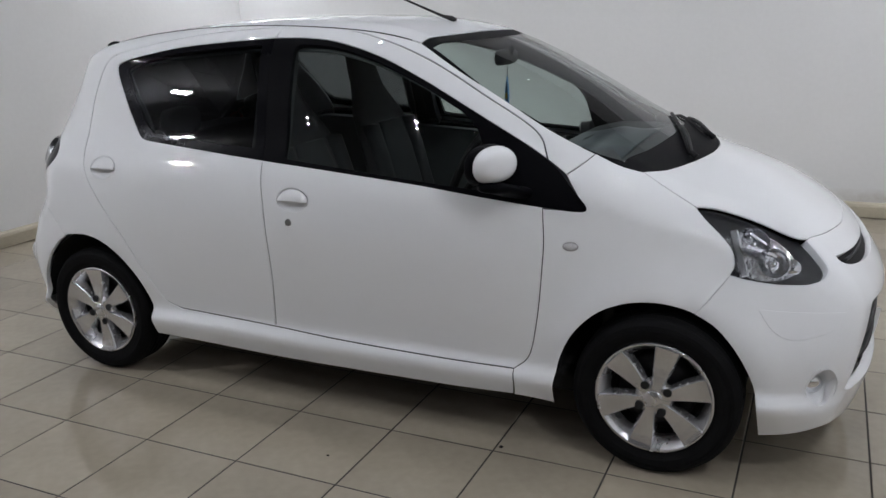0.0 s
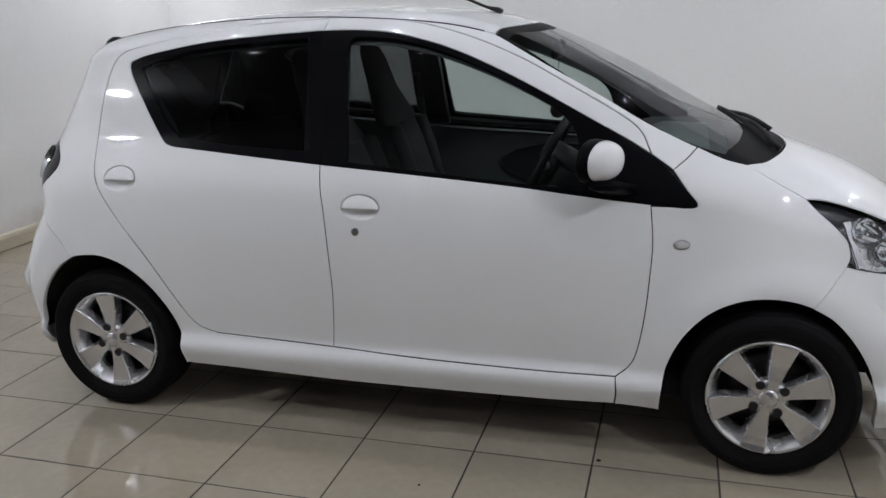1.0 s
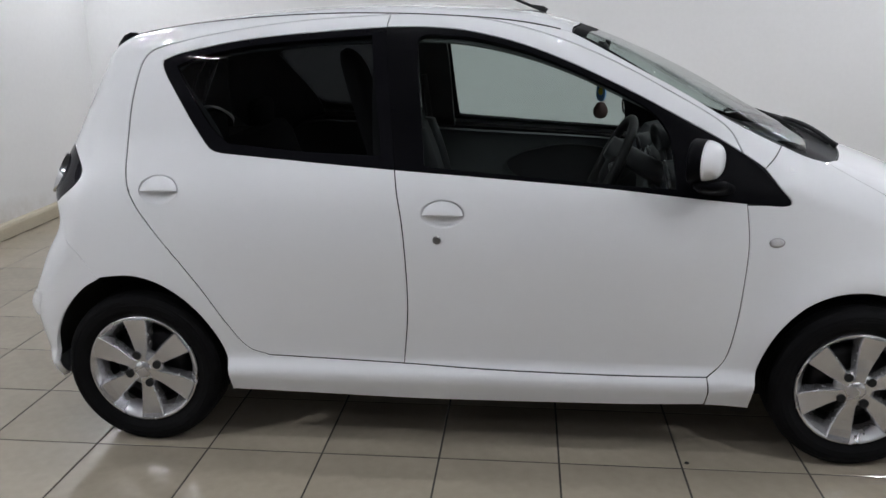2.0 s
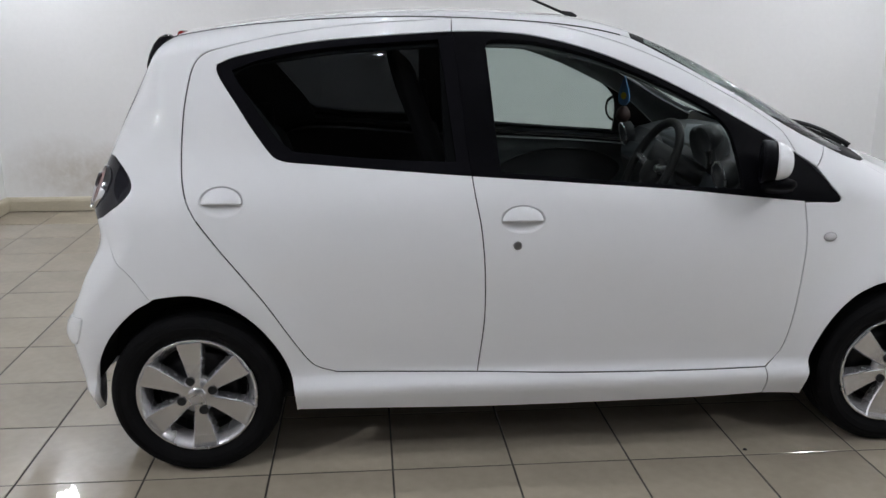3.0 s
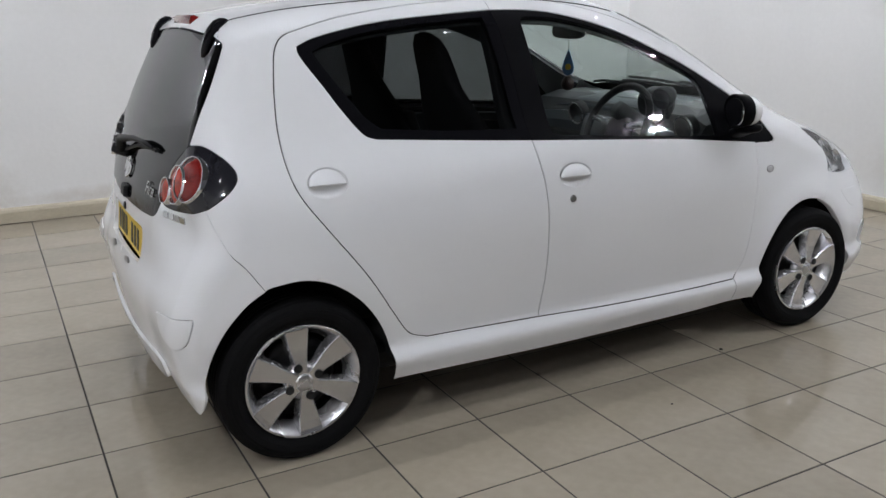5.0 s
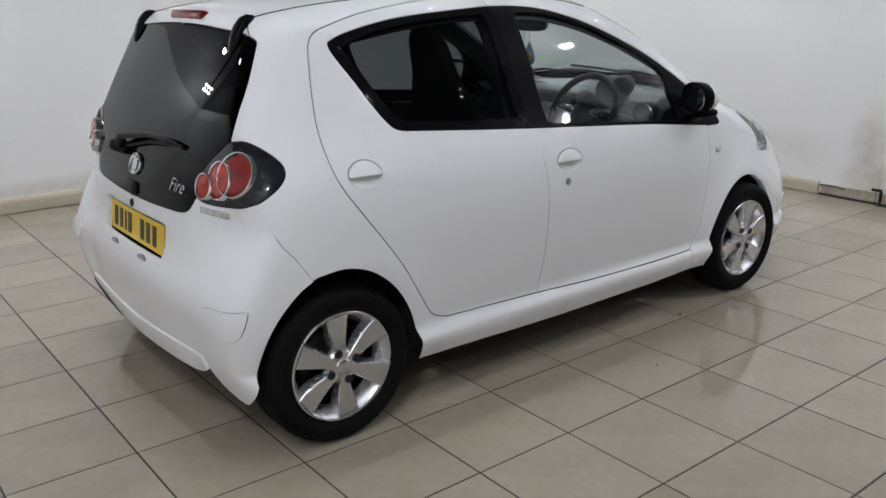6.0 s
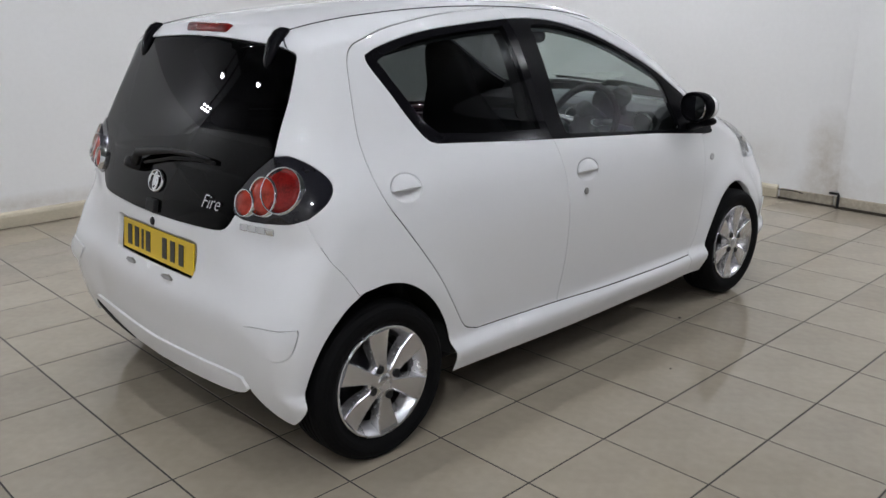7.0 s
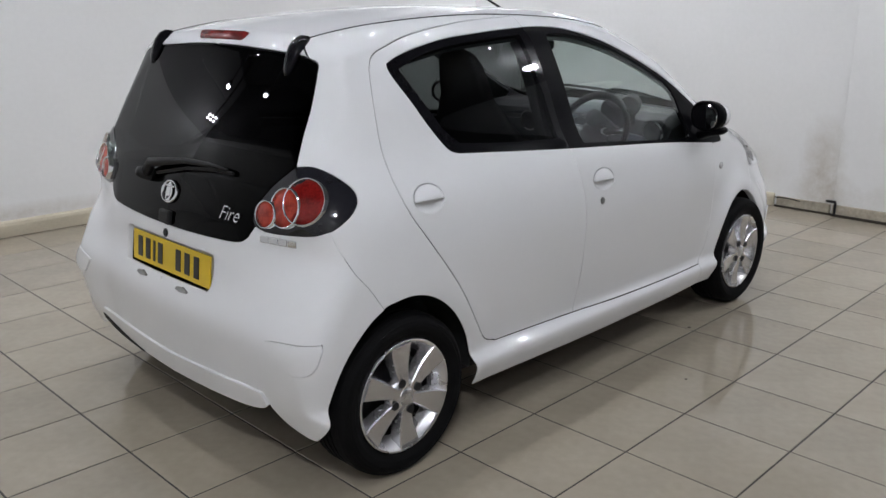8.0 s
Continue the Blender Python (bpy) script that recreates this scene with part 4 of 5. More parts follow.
for k in range(4):
    part("badge_bar", box((0.031, 0.021, 0.005), (0, 0, 0), 0.002), CHROME, tail_bumper, "plain chrome badge bar", m=seat_on(-1.49, -0.513 - 0.040 * k, 0.797, TAIL_WAY, 0.001))
word = bpy.data.curves.new("word", "FONT")
word.body, word.size, word.shear, word.extrude, word.bevel_depth, word.align_x = "Fire", 0.064, 0.36, 0.0015, 0.0, "CENTER"
word.offset = -0.0008
shown = new("word", word)
bpy.context.view_layer.update()
letters = bpy.data.meshes.new_from_object(shown.evaluated_get(bpy.context.evaluated_depsgraph_get()))
bpy.data.objects.remove(shown)
letters.materials.clear()
letters.materials.append(CHROME)
script = new("lettering", letters)
script.parent, script.matrix_basis = hatch, seat_on(-1.507, -0.352, 0.828, REAR, 0.003)
tagged(script, "silver script word on the glass")
arm = [seat_on(-1.47, y, z, REAR, o).translation for y, z, o in ((0.02, 0.952, 0.035), (-0.10, 0.968, 0.034), (-0.22, 0.972, 0.028), (-0.312, 0.968, 0.02))]
wiper = part("rear_wiper", tube([seat_on(-1.49, 0.155, 0.905, REAR, 0.02).translation, seat_on(-1.49, 0.11, 0.940, REAR, 0.035).translation] + arm, [0.020, 0.017, 0.013, 0.010, 0.008, 0.005]), MATT_BLACK, hatch, "black rear wiper", smooth=True)
part("pivot", lathe([(0.001, 0.05), (0.016, 0.048), (0.022, 0.03), (0.024, 0.0)], 20, "z"), MATT_BLACK, hatch, smooth=True, m=seat_on(-1.49, 0.165, 0.900, REAR))
part("blade", tube([seat_on(-1.49, 0.10, 0.912, REAR, 0.008).translation, seat_on(-1.48, -0.08, 0.948, REAR, 0.010).translation, seat_on(-1.48, -0.24, 0.962, REAR, 0.010).translation, seat_on(-1.48, -0.33, 0.962, REAR, 0.008).translation], 0.006), MATT_BLACK, hatch)

# nose
nose_low = skin_line([(1.487, -0.69, 0.170), (1.583, -0.668, 0.188), (1.677, -0.60, 0.215), (1.74, -0.42, 0.20), (1.785, -0.20, 0.19), (1.795, 0.0, 0.19)], NOSE_WAY)
nose_outline = ring(bonnet_front[::-1], head_front, wing_nose, arch_front_back, nose_low, skin_line([(1.795, 0, 0.19), (1.83, 0, 0.42), (1.79, 0, 0.72), (1.676, 0, 0.745)], (-1, 0, -0.05)))
upper_slot = ring(skin_line([(1.655, -0.462, 0.716), (1.72, -0.30, 0.705), (1.76, -0.12, 0.70), (1.765, 0.0, 0.70)], NOSE_WAY), skin_line([(1.765, 0, 0.70), (1.785, 0, 0.655)], NOSE_WAY), skin_line([(1.785, 0.0, 0.655), (1.775, -0.15, 0.656), (1.745, -0.28, 0.665), (1.700, -0.42, 0.683), (1.668, -0.468, 0.704), (1.655, -0.462, 0.716)], NOSE_WAY))
lower_slot = ring(skin_line([(1.83, 0.0, 0.56), (1.80, -0.25, 0.565), (1.770, -0.440, 0.575), (1.763, -0.480, 0.550), (1.742, -0.580, 0.42), (1.715, -0.605, 0.335)], NOSE_WAY), skin_line([(1.715, -0.605, 0.335), (1.735, -0.55, 0.322), (1.79, -0.30, 0.315), (1.81, 0.0, 0.31)], NOSE_WAY), skin_line([(1.81, 0, 0.31), (1.835, 0, 0.44), (1.83, 0, 0.56)], NOSE_WAY))


def patch(x, y, z, w, h, way, n=28, lean=0.0):
    m = seat_on(x, y, z, way)
    pts = [m @ Vector((w * math.cos(a) - lean * h * math.sin(a), h * math.sin(a), 0)) for a in np.linspace(0, 2 * math.pi, n, endpoint=False)]
    return skin_line([tuple(p) for p in pts] + [tuple(pts[0])], way, 0.008)[:-1]


fog_hole = patch(1.650, -0.655, 0.350, 0.042, 0.060, NOSE_WAY, lean=-0.25)
nose_bumper = skin("front_bumper", nose_outline, NOSE_WAY, PAINT, car, holes=(upper_slot, lower_slot, fog_hole), whole=True, gap=0.0012, depth=0.03, label="white front bumper with dark grille slots")
part("grille_back", box((0.06, 1.05, 0.42), (1.62, 0, 0.44), 0.01), DARK_GAP, nose_bumper)
skin("grille_back", upper_slot, NOSE_WAY, DARK_GAP, nose_bumper, whole=True, off=-0.022, gap=-0.015, depth=0.01)
for z in (0.40, 0.47, 0.53):
    part("grille_bar", tube([tuple(p - np.array((0.03, 0, 0))) for p in skin_line([(1.74, -0.52, z), (1.79, -0.25, z), (1.82, 0, z), (1.79, 0.25, z), (1.74, 0.52, z)], (-1, 0, 0), 0.05)], 0.010), MATT_BLACK, nose_bumper, "black grille bar", smooth=True)
part("slot_bar", tube([tuple(p - np.array((0.015, 0, 0))) for p in skin_line([(1.68, -0.44, 0.692), (1.73, -0.28, 0.684), (1.77, 0, 0.68), (1.73, 0.28, 0.684), (1.68, 0.44, 0.692)], (-1, 0, 0), 0.05)], 0.006), MATT_BLACK, nose_bumper, "thin black bar in the slot", smooth=True)
for far in (False, True):
    s = Matrix.Diagonal((1, -1 if far else 1, 1, 1))
    m = s @ seat_on(1.650, -0.655, 0.350, NOSE_WAY, 0.0)
    sock = lathe([(0.062, 0.0), (0.052, -0.02), (0.036, -0.045), (0.002, -0.05)], 28, "z")
    bmesh.ops.scale(sock, vec=(0.80, 1.08, 1), verts=sock.verts[:])
    part("fog_socket", sock, PAINT, nose_bumper, smooth=True, m=m)
    fog = part("fog_lamp", lathe([(0.001, -0.022), (0.018, -0.024), (0.029, -0.030), (0.033, -0.044)], 28, "z"), CHROME, nose_bumper, "small round fog lamp", smooth=True, m=m @ pose(-0.010, -0.010, 0))
    crease = ring(skin_line([(1.452, -0.672, 0.584), (1.56, -0.65, 0.581), (1.700, -0.585, 0.578)], NOSE_WAY, 0.009), skin_line([(1.700, -0.585, 0.578), (1.679, -0.622, 0.530), (1.62, -0.655, 0.506), (1.557, -0.676, 0.496), (1.507, -0.683, 0.516), (1.475, -0.68, 0.555), (1.452, -0.672, 0.584)], NOSE_WAY, 0.009))
    skin("bumper_insert", crease, NOSE_WAY, PAINT, nose_bumper, off=0.002, swell=0.004, depth=0.01, flip=far, space=0.014, label="raised white insert on the bumper")
    head_ring = ring(head_top, head_front, head_back)
    head = skin("headlight", head_ring, (-0.70, 0.62, -0.35), LENS, car, off=0.001, swell=0.012, depth=0.004, flip=far, space=0.014, gap=-0.005, label="clear headlight with dark housing")
    skin("housing", head_ring, (-0.70, 0.62, -0.35), HOUSING, head, off=-0.026, depth=-0.024, flip=far, space=0.014, gap=-0.003, label="dark lamp housing")
    for (x, y, z), r, d in (((1.425, -0.600, 0.775), 0.050, -0.012), ((1.470, -0.600, 0.712), 0.046, -0.010)):
        m = s @ seat_on(x, y, z, (-0.75, 0.60, -0.25), d)
        part("reflector", lathe([(r, 0.010), (r * 0.92, 0.002), (r * 0.75, -0.008), (r * 0.4, -0.016), (0.002, -0.018)], 30, "z"), CHROME, head, "bright bowl reflector", smooth=True, m=m)
        part("bulb", lathe([(0.001, 0.008), (0.010, 0.006), (0.012, -0.014)], 16, "z"), CHROME, head, smooth=True, m=m)
    m = s @ seat_on(1.545, -0.585, 0.710, (-0.75, 0.60, -0.25), -0.012)
    part("turn_lamp", lathe([(0.001, 0.004), (0.016, 0.001), (0.024, -0.010)], 20, "z"), CHROME, head, "small indicator bulb", smooth=True, m=m)
    bowl = patch(1.452, -0.610, 0.744, 0.108, 0.086, (-0.70, 0.62, -0.35), lean=0.35)
    skin("reflector_bowl", bowl, (-0.70, 0.62, -0.35), FACETS, head, off=-0.024, depth=0.006, flip=far, space=0.012, gap=0.0, label="bright faceted reflector")
    wm = s @ seat_on(1.405, -0.605, 0.74, (-0.75, 0.60, -0.25), -0.014)
    part("bright_strip", box((0.026, 0.150, 0.012), (0, 0, 0), 0.004), CHROME, head, m=wm @ pose(-0.040, 0.00, 0.002, 0, 0, 10))
    part("bright_strip", box((0.120, 0.014, 0.012), (0, 0, 0), 0.004), CHROME, head, m=wm @ pose(0.030, 0.006, 0.004, 0, 18, -14))
    part("bright_strip", box((0.070, 0.010, 0.012), (0, 0, 0), 0.003), CHROME, head, m=wm @ pose(0.020, 0.045, 0.002, 0, 18, -30))

# under the body: floor pan, wheel housings, dark backing that stands in for shade in the seams
pan = box((2.75, 1.30, 0.10), (0.05, 0, 0.235), 0.03)
part("floor_pan", pan, DARK_GAP, car, "dark underside")
part("tail_underside", box((0.30, 0.90, 0.12), (-1.335, 0, 0.33), 0.04), DARK_GAP, car)
part("silencer", box((0.17, 0.46, 0.09), (-1.405, 0.34, 0.255), 0.03, 3), DARK_GAP, car, "dark exhaust silencer", smooth=True)
for far in (False, True):
    s = -1 if far else 1
    for hx in (-1.17, 1.165):
        rings = []
        for y in (-0.735 if hx < 0 else -0.66, -0.44):
            rings.append([(hx + 0.338 * math.cos(a), s * y, 0.285 + 0.330 * math.sin(a)) for a in np.linspace(-0.10, math.pi + 0.02, 30)])
        bm = bmesh.new()
        made_rings = [[bm.verts.new(p) for p in r] for r in rings]
        for i in range(29):
            bm.faces.new((made_rings[0][i], made_rings[0][i + 1], made_rings[1][i + 1], made_rings[1][i]))
        bm.faces.new(made_rings[1])
        part("wheel_housing", bm, DARK_GAP, car, "black wheel housing")
    low = ring(flank_line([(-1.12, 0.86), (-0.87, 0.985), (-0.30, 0.945), (0.376, 0.895), (0.84, 0.850)]), flank_line([(0.84, 0.850), (0.86, 0.60), (0.81, 0.42), (0.80, 0.24)]), flank_line([(0.80, 0.24), (-0.80, 0.24)]), flank_line([(-0.80, 0.24), (-0.86, 0.42), (-0.97, 0.60), (-1.12, 0.86)]))
    # near-black sheet added behind the doors so their seams look shaded
    skin("door_core", low, RIGHT, DARK_GAP, car, off=-0.016, depth=0.03, flip=far, space=0.05)
    skin("door_card", ring(flank_line([(-1.05, 0.90), (-0.87, 0.975), (-0.30, 0.935), (0.376, 0.890), (0.80, 0.845)]), flank_line([(0.80, 0.845), (0.78, 0.50)]), flank_line([(0.78, 0.50), (-0.85, 0.50)]), flank_line([(-0.85, 0.50), (-1.05, 0.90)])), RIGHT, TRIM_GREY, car, off=-0.055, depth=0.02, flip=far, space=0.05, label="grey inner door trim")

# wheels
TYRE_R, RIM_R = 0.270, 0.187


def wheel(x, y, turn, far):
    hub = part("wheel", lathe([(0.150, 0.052), (0.158, 0.034), (0.168, 0.014), (0.176, 0.003), (0.181, -0.003), (RIM_R, -0.006), (RIM_R + 0.003, -0.003), (RIM_R + 0.001, 0.008), (0.186, 0.014), (0.178, 0.06), (0.178, 0.14)], 64), ALLOY, car, "silver six-spoke wheel", smooth=True)
    hub.matrix_basis = pose(x, y, 0.270, 0, turn, 180 if far else 0)
    tread = [(0.180, 0.012), (0.200, -0.004), (0.215, -0.0125), (0.232, -0.0155), (0.249, -0.011), (0.261, 0.000), (0.267, 0.010), (TYRE_R - 0.001, 0.024)]
    grooves = []
    for k in range(4):
        a = 0.030 + 0.026 * k
        grooves += [(TYRE_R, a), (TYRE_R, a + 0.014), (TYRE_R - 0.007, a + 0.015), (TYRE_R - 0.007, a + 0.021), (TYRE_R, a + 0.022)]
    part("tyre", lathe(tread + grooves + [(0.267, 0.145), (0.249, 0.160), (0.215, 0.158), (0.180, 0.145)], 72), RUBBER, hub, "black rubber tyre", smooth=False)
    part("sidewall_ring", lathe([(0.2395, -0.0142), (0.241, -0.0158), (0.2425, -0.0137)], 64), RUBBER, hub, smooth=True)
    part("inner_drum", lathe([(0.002, 0.060), (0.10, 0.058), (0.125, 0.064), (0.13, 0.10)], 36), ALLOY_SHADED, hub, "brake drum, coloured dark for the shade behind the spokes", smooth=True)
    part("barrel", lathe([(0.142, 0.12), (0.146, 0.08), (0.1495, 0.053)], 56), ALLOY_SHADED, hub, "inside of the wheel, coloured dark for shade", smooth=True)
    part("inner_disc", lathe([(0.120, 0.085), (0.160, 0.090)], 48), DARK_GAP, hub)
    for k in range(6):
        bm = bmesh.new()
        rings = []
        for r, w, y0, t in ((0.030, 0.017, -0.006, 0.03), (0.058, 0.0195, -0.004, 0.034), (0.078, 0.0235, -0.0015, 0.036), (0.105, 0.0290, 0.0005, 0.038), (0.140, 0.0355, -0.001, 0.040), (0.165, 0.0390, -0.0045, 0.036), (0.178, 0.0400, -0.0085, 0.020)):
            rings.append([(-w, y0 + 0.005, r), (-w + 0.0035, y0, r), (w - 0.0035, y0, r), (w, y0 + 0.005, r), (w + 0.006, y0 + t, r), (-w - 0.006, y0 + t, r)])
        part("spoke", loft(rings), ALLOY, hub, m=pose(0, 0, 0, 0, 60 * k, 0))
    part("hub_plate", lathe([(0.001, -0.006), (0.030, -0.006), (0.046, -0.003), (0.060, 0.006), (0.062, 0.03)], 36), ALLOY, hub, smooth=True)
    part("centre_cap", lathe([(0.001, -0.0135), (0.010, -0.0130), (0.021, -0.0112), (0.028, -0.008), (0.031, -0.003)], 30), ALLOY, hub, "round centre cap with a plain oval", smooth=True)
    bm = lathe([(0.012, -0.0105), (0.014, -0.0122), (0.0165, -0.0122), (0.018, -0.0105)], 24)
    bmesh.ops.scale(bm, vec=(1, 1, 0.72), verts=bm.verts[:])
    part("cap_oval", bm, DULL_METAL, hub, smooth=True)
    for k in range(4):
        a = math.radians(15 + 90 * k)
        part("bolt_hole", lathe([(0.0145, -0.0050), (0.0140, -0.0076), (0.0120, -0.0074), (0.002, -0.0070)], 18), DARK_GAP, hub, "dark recessed wheel bolt", m=pose(0.052 * math.cos(a), -0.0015, 0.052 * math.sin(a)))
    return hub


wheel(-1.172, -0.772, -5, False)
wheel(1.168, -0.752, 72, False)
wheel(-1.172, 0.772, 20, True)
wheel(1.168, 0.752, -15, True)

# door mirrors
MIRROR_SILVER = material("mirror_silver", (0.9, 0.9, 0.9), 0.02, metal=1.0)
for far in (False, True):
    turn_out = Matrix.Diagonal((1, -1 if far else 1, 1, 1)) @ pose(0.660, -0.812, 0, 0, 0, -21)
    egg = lambda rows: loft([[turn_out @ Vector((u, w * a, z + h * b)) for a, b in oval(1, 1, 32, 2.2)] for u, w, z, h in rows])
    cap_rows = [(u, 0.094 * k, 1.006 + 0.002 * k, 0.060 * k) for u, k in ((-0.022, 1.0), (-0.014, 0.985), (-0.004, 0.945), (0.006, 0.88), (0.015, 0.79), (0.022, 0.66), (0.027, 0.49), (0.030, 0.28), (0.031, 0.07))]
    mirror = part("door_mirror", egg(cap_rows), PAINT, front_doors[far], "white door mirror cap", smooth=True)
    part("mirror_housing", egg([(-0.050, 0.076, 1.003, 0.054), (-0.060, 0.080, 1.003, 0.057), (-0.064, 0.087, 1.003, 0.062), (-0.060, 0.0935, 1.004, 0.0655), (-0.052, 0.0955, 1.006, 0.0645), (-0.0225, 0.0945, 1.008, 0.0607), (-0.0215, 0.085, 1.008, 0.055)]), SATIN_BLACK, front_doors[far], "black mirror housing", smooth=True)
    part("mirror_glass", egg([(-0.0615, 0.074, 1.003, 0.052), (-0.0595, 0.076, 1.003, 0.054)]), MIRROR_SILVER, front_doors[far], "mirror glass")
    y = 1 if far else -1
    part("mirror_foot", loft([[(x + 0.052 * a * k, y * yy, z + 0.020 * b * k) for a, b in oval(1, 1, 18)] for x, yy, z, k in ((0.70, 0.690, 0.900, 1.25), (0.69, 0.735, 0.908, 1.1), (0.672, 0.775, 0.922, 1.05), (0.655, 0.815, 0.936, 1.0), (0.648, 0.855, 0.942, 0.85), (0.646, 0.872, 0.944, 0.4))]), SATIN_BLACK, front_doors[far], "black mirror foot", smooth=True)

# aerial and front wipers
base = seat_on(0.172, -0.02, 1.44, DOWN).translation
aerial = part("aerial", tube([base + Vector((0.005, 0, 0.0)), base + Vector((-0.01, 0, 0.012)), base + Vector((-0.05, 0, 0.022)), base + Vector((-0.42, 0, 0.17))], [0.014, 0.011, 0.0055, 0.003]), MATT_BLACK, roof_panel, "black roof aerial leaning back", smooth=True)
for y0, x0, y1, x1 in ((-0.26, 1.165, 0.30, 1.005), (0.16, 1.17, 0.56, 0.985)):
    line = skin_line([(x0, y0, 1.0), ((x0 + x1) / 2, (y0 + y1) / 2, 1.05), (x1, y1, 1.1)], DOWN, 0.06)
    up = np.array((0.004, 0, 0.010))
    w = part("front_wiper", tube([tuple(p + up * 0.5) for p in line], 0.007), MATT_BLACK, surround, "black windscreen wiper", smooth=True)
    arm_line = [tuple(line[0] + (0.025, -0.012, -0.004))] + [tuple(p + up * (1 + 1.0 * math.sin(math.pi * (k + 0.5) / 6))) for k, p in enumerate(line[:6])]
    part("wiper_arm", tube(arm_line, [0.012] + [0.008] * (len(arm_line) - 1)), MATT_BLACK, surround, smooth=True)

# ---- inside the car ----
skin("headlining", roof_outline, (0.30, 0.0, -0.95), TRIM_GREY, car, whole=True, off=-0.030, gap=0.01, depth=0.002, space=0.06, label="grey headlining")
for far in (False, True):
    upper = ring(skin_line([(0.27, -0.50, 1.36), (0.38, -0.545, 1.31), (0.504, -0.575, 1.239), (0.713, -0.594, 1.124), (0.90, -0.587, 1.03)], DOWN), flank_line([(0.90, 0.90), (0.80, 0.90)]), flank_line([(0.80, 0.93), (0.60, 1.085), (0.45, 1.165), (0.272, 1.248), (0.10, 1.312), (-0.075, 1.353), (-0.20, 1.362), (-0.345, 1.362), (-0.56, 1.352), (-0.79, 1.330), (-0.98, 1.295), (-1.03, 1.265)]), flank_line([(-1.03, 1.265), (-0.86, 1.02), (-0.95, 0.90), (-1.25, 0.92)]), skin_line([(-1.31, -0.70, 0.98), (-1.27, -0.53, 1.28), (-1.20, -0.45, 1.36)], (0.6, 0.7, -0.3)), ditch)
    skin("pillar_trim", upper, (0.25, 0.75, -0.6), TRIM_GREY, car, off=-0.026, gap=0.0, depth=0.010, flip=far, space=0.04, label="grey pillar trim")
    pillar = ring(flank_line([(-0.385, 1.37), (-0.262, 1.37), (-0.228, 0.94)]), flank_line([(-0.228, 0.94), (-0.36, 0.95), (-0.385, 1.37)]))
    skin("middle_pillar", pillar, RIGHT, TRIM_DARK, car, off=-0.020, gap=0.0, depth=0.04, flip=far, space=0.05, label="dark middle pillar trim")
    dish = ring(flank_line([(0.10, 0.80), (0.28, 0.84), (0.50, 0.82), (0.62, 0.74), (0.55, 0.64), (0.30, 0.60), (0.08, 0.66), (0.02, 0.74), (0.10, 0.80)]))
    skin("door_pocket", dish, RIGHT, TRIM_DARK, car, off=-0.064, depth=0.012, flip=far, space=0.04, label="dark oval door pocket")
    s = -1 if far else 1
    part("belt_anchor", tube([(-0.36, s * -0.60, 1.16), (-0.34, s * -0.625, 0.98), (-0.33, s * -0.64, 0.70)], 0.014), TRIM_DARK, car, "dark seat belt strap")


def front_seat(y):
    """Back with a built-in head rest, a cushion and side bolsters."""
    spine = [(-0.235, 0.44, 0.19, 0.050), (-0.262, 0.56, 0.225, 0.060), (-0.305, 0.72, 0.240, 0.060), (-0.350, 0.88, 0.238, 0.055), (-0.395, 1.00, 0.215, 0.050), (-0.425, 1.07, 0.165, 0.048), (-0.450, 1.13, 0.125, 0.045), (-0.472, 1.20, 0.112, 0.043), (-0.490, 1.26, 0.098, 0.040), (-0.500, 1.295, 0.070, 0.032), (-0.504, 1.312, 0.030, 0.015)]
    seat = part("front_seat", loft([[(x + d * b, y + w * a, z - 0.35 * d * b) for a, b in oval(1, 1, 28, 3.0)] for x, z, w, d in spine]), FABRIC, car, "dark cloth front seat with built-in head rest", smooth=True)
    part("cushion", loft([[(x, y + w * a, z + h * b) for a, b in oval(1, 1, 24, 3.2)] for x, w, z, h in ((-0.24, 0.20, 0.42, 0.05), (-0.15, 0.245, 0.44, 0.08), (0.05, 0.25, 0.455, 0.085), (0.20, 0.24, 0.46, 0.075), (0.27, 0.20, 0.45, 0.04))]), FABRIC, seat, smooth=True)
    for side in (-1, 1):
        part("bolster", loft([[(x + 0.045 + 0.035 * b, y + side * 0.185 + 0.045 * a, z) for a, b in oval(1, 1, 16)] for x, z in ((-0.25, 0.52), (-0.29, 0.66), (-0.34, 0.84), (-0.385, 0.97))]), FABRIC_GREY, seat, "grey cloth side bolster", smooth=True)
    part("seat_panel", loft([[(x + 0.045 + 0.016 * b, y + w * a, z) for a, b in oval(1, 1, 20, 3)] for x, z, w in ((-0.252, 0.52, 0.13), (-0.29, 0.66, 0.14), (-0.34, 0.84, 0.13), (-0.385, 0.97, 0.10))]), FABRIC_GREY, seat, "grey cloth seat panel", smooth=True)


front_seat(-0.355)
front_seat(0.355)
bench = part("rear_bench", loft([[(x + d * b, w * a, z) for a, b in oval(1, 1, 32, 5)] for x, z, w, d in ((-0.93, 0.42, 0.56, 0.06), (-0.95, 0.60, 0.58, 0.075), (-0.99, 0.80, 0.58, 0.07), (-1.02, 0.92, 0.57, 0.06), (-1.03, 0.965, 0.54, 0.035))]), FABRIC, car, "dark cloth rear bench", smooth=True)
part("bench_cushion", box((0.48, 1.12, 0.16), (-0.72, 0, 0.42), 0.05, 3), FABRIC, bench, smooth=True)
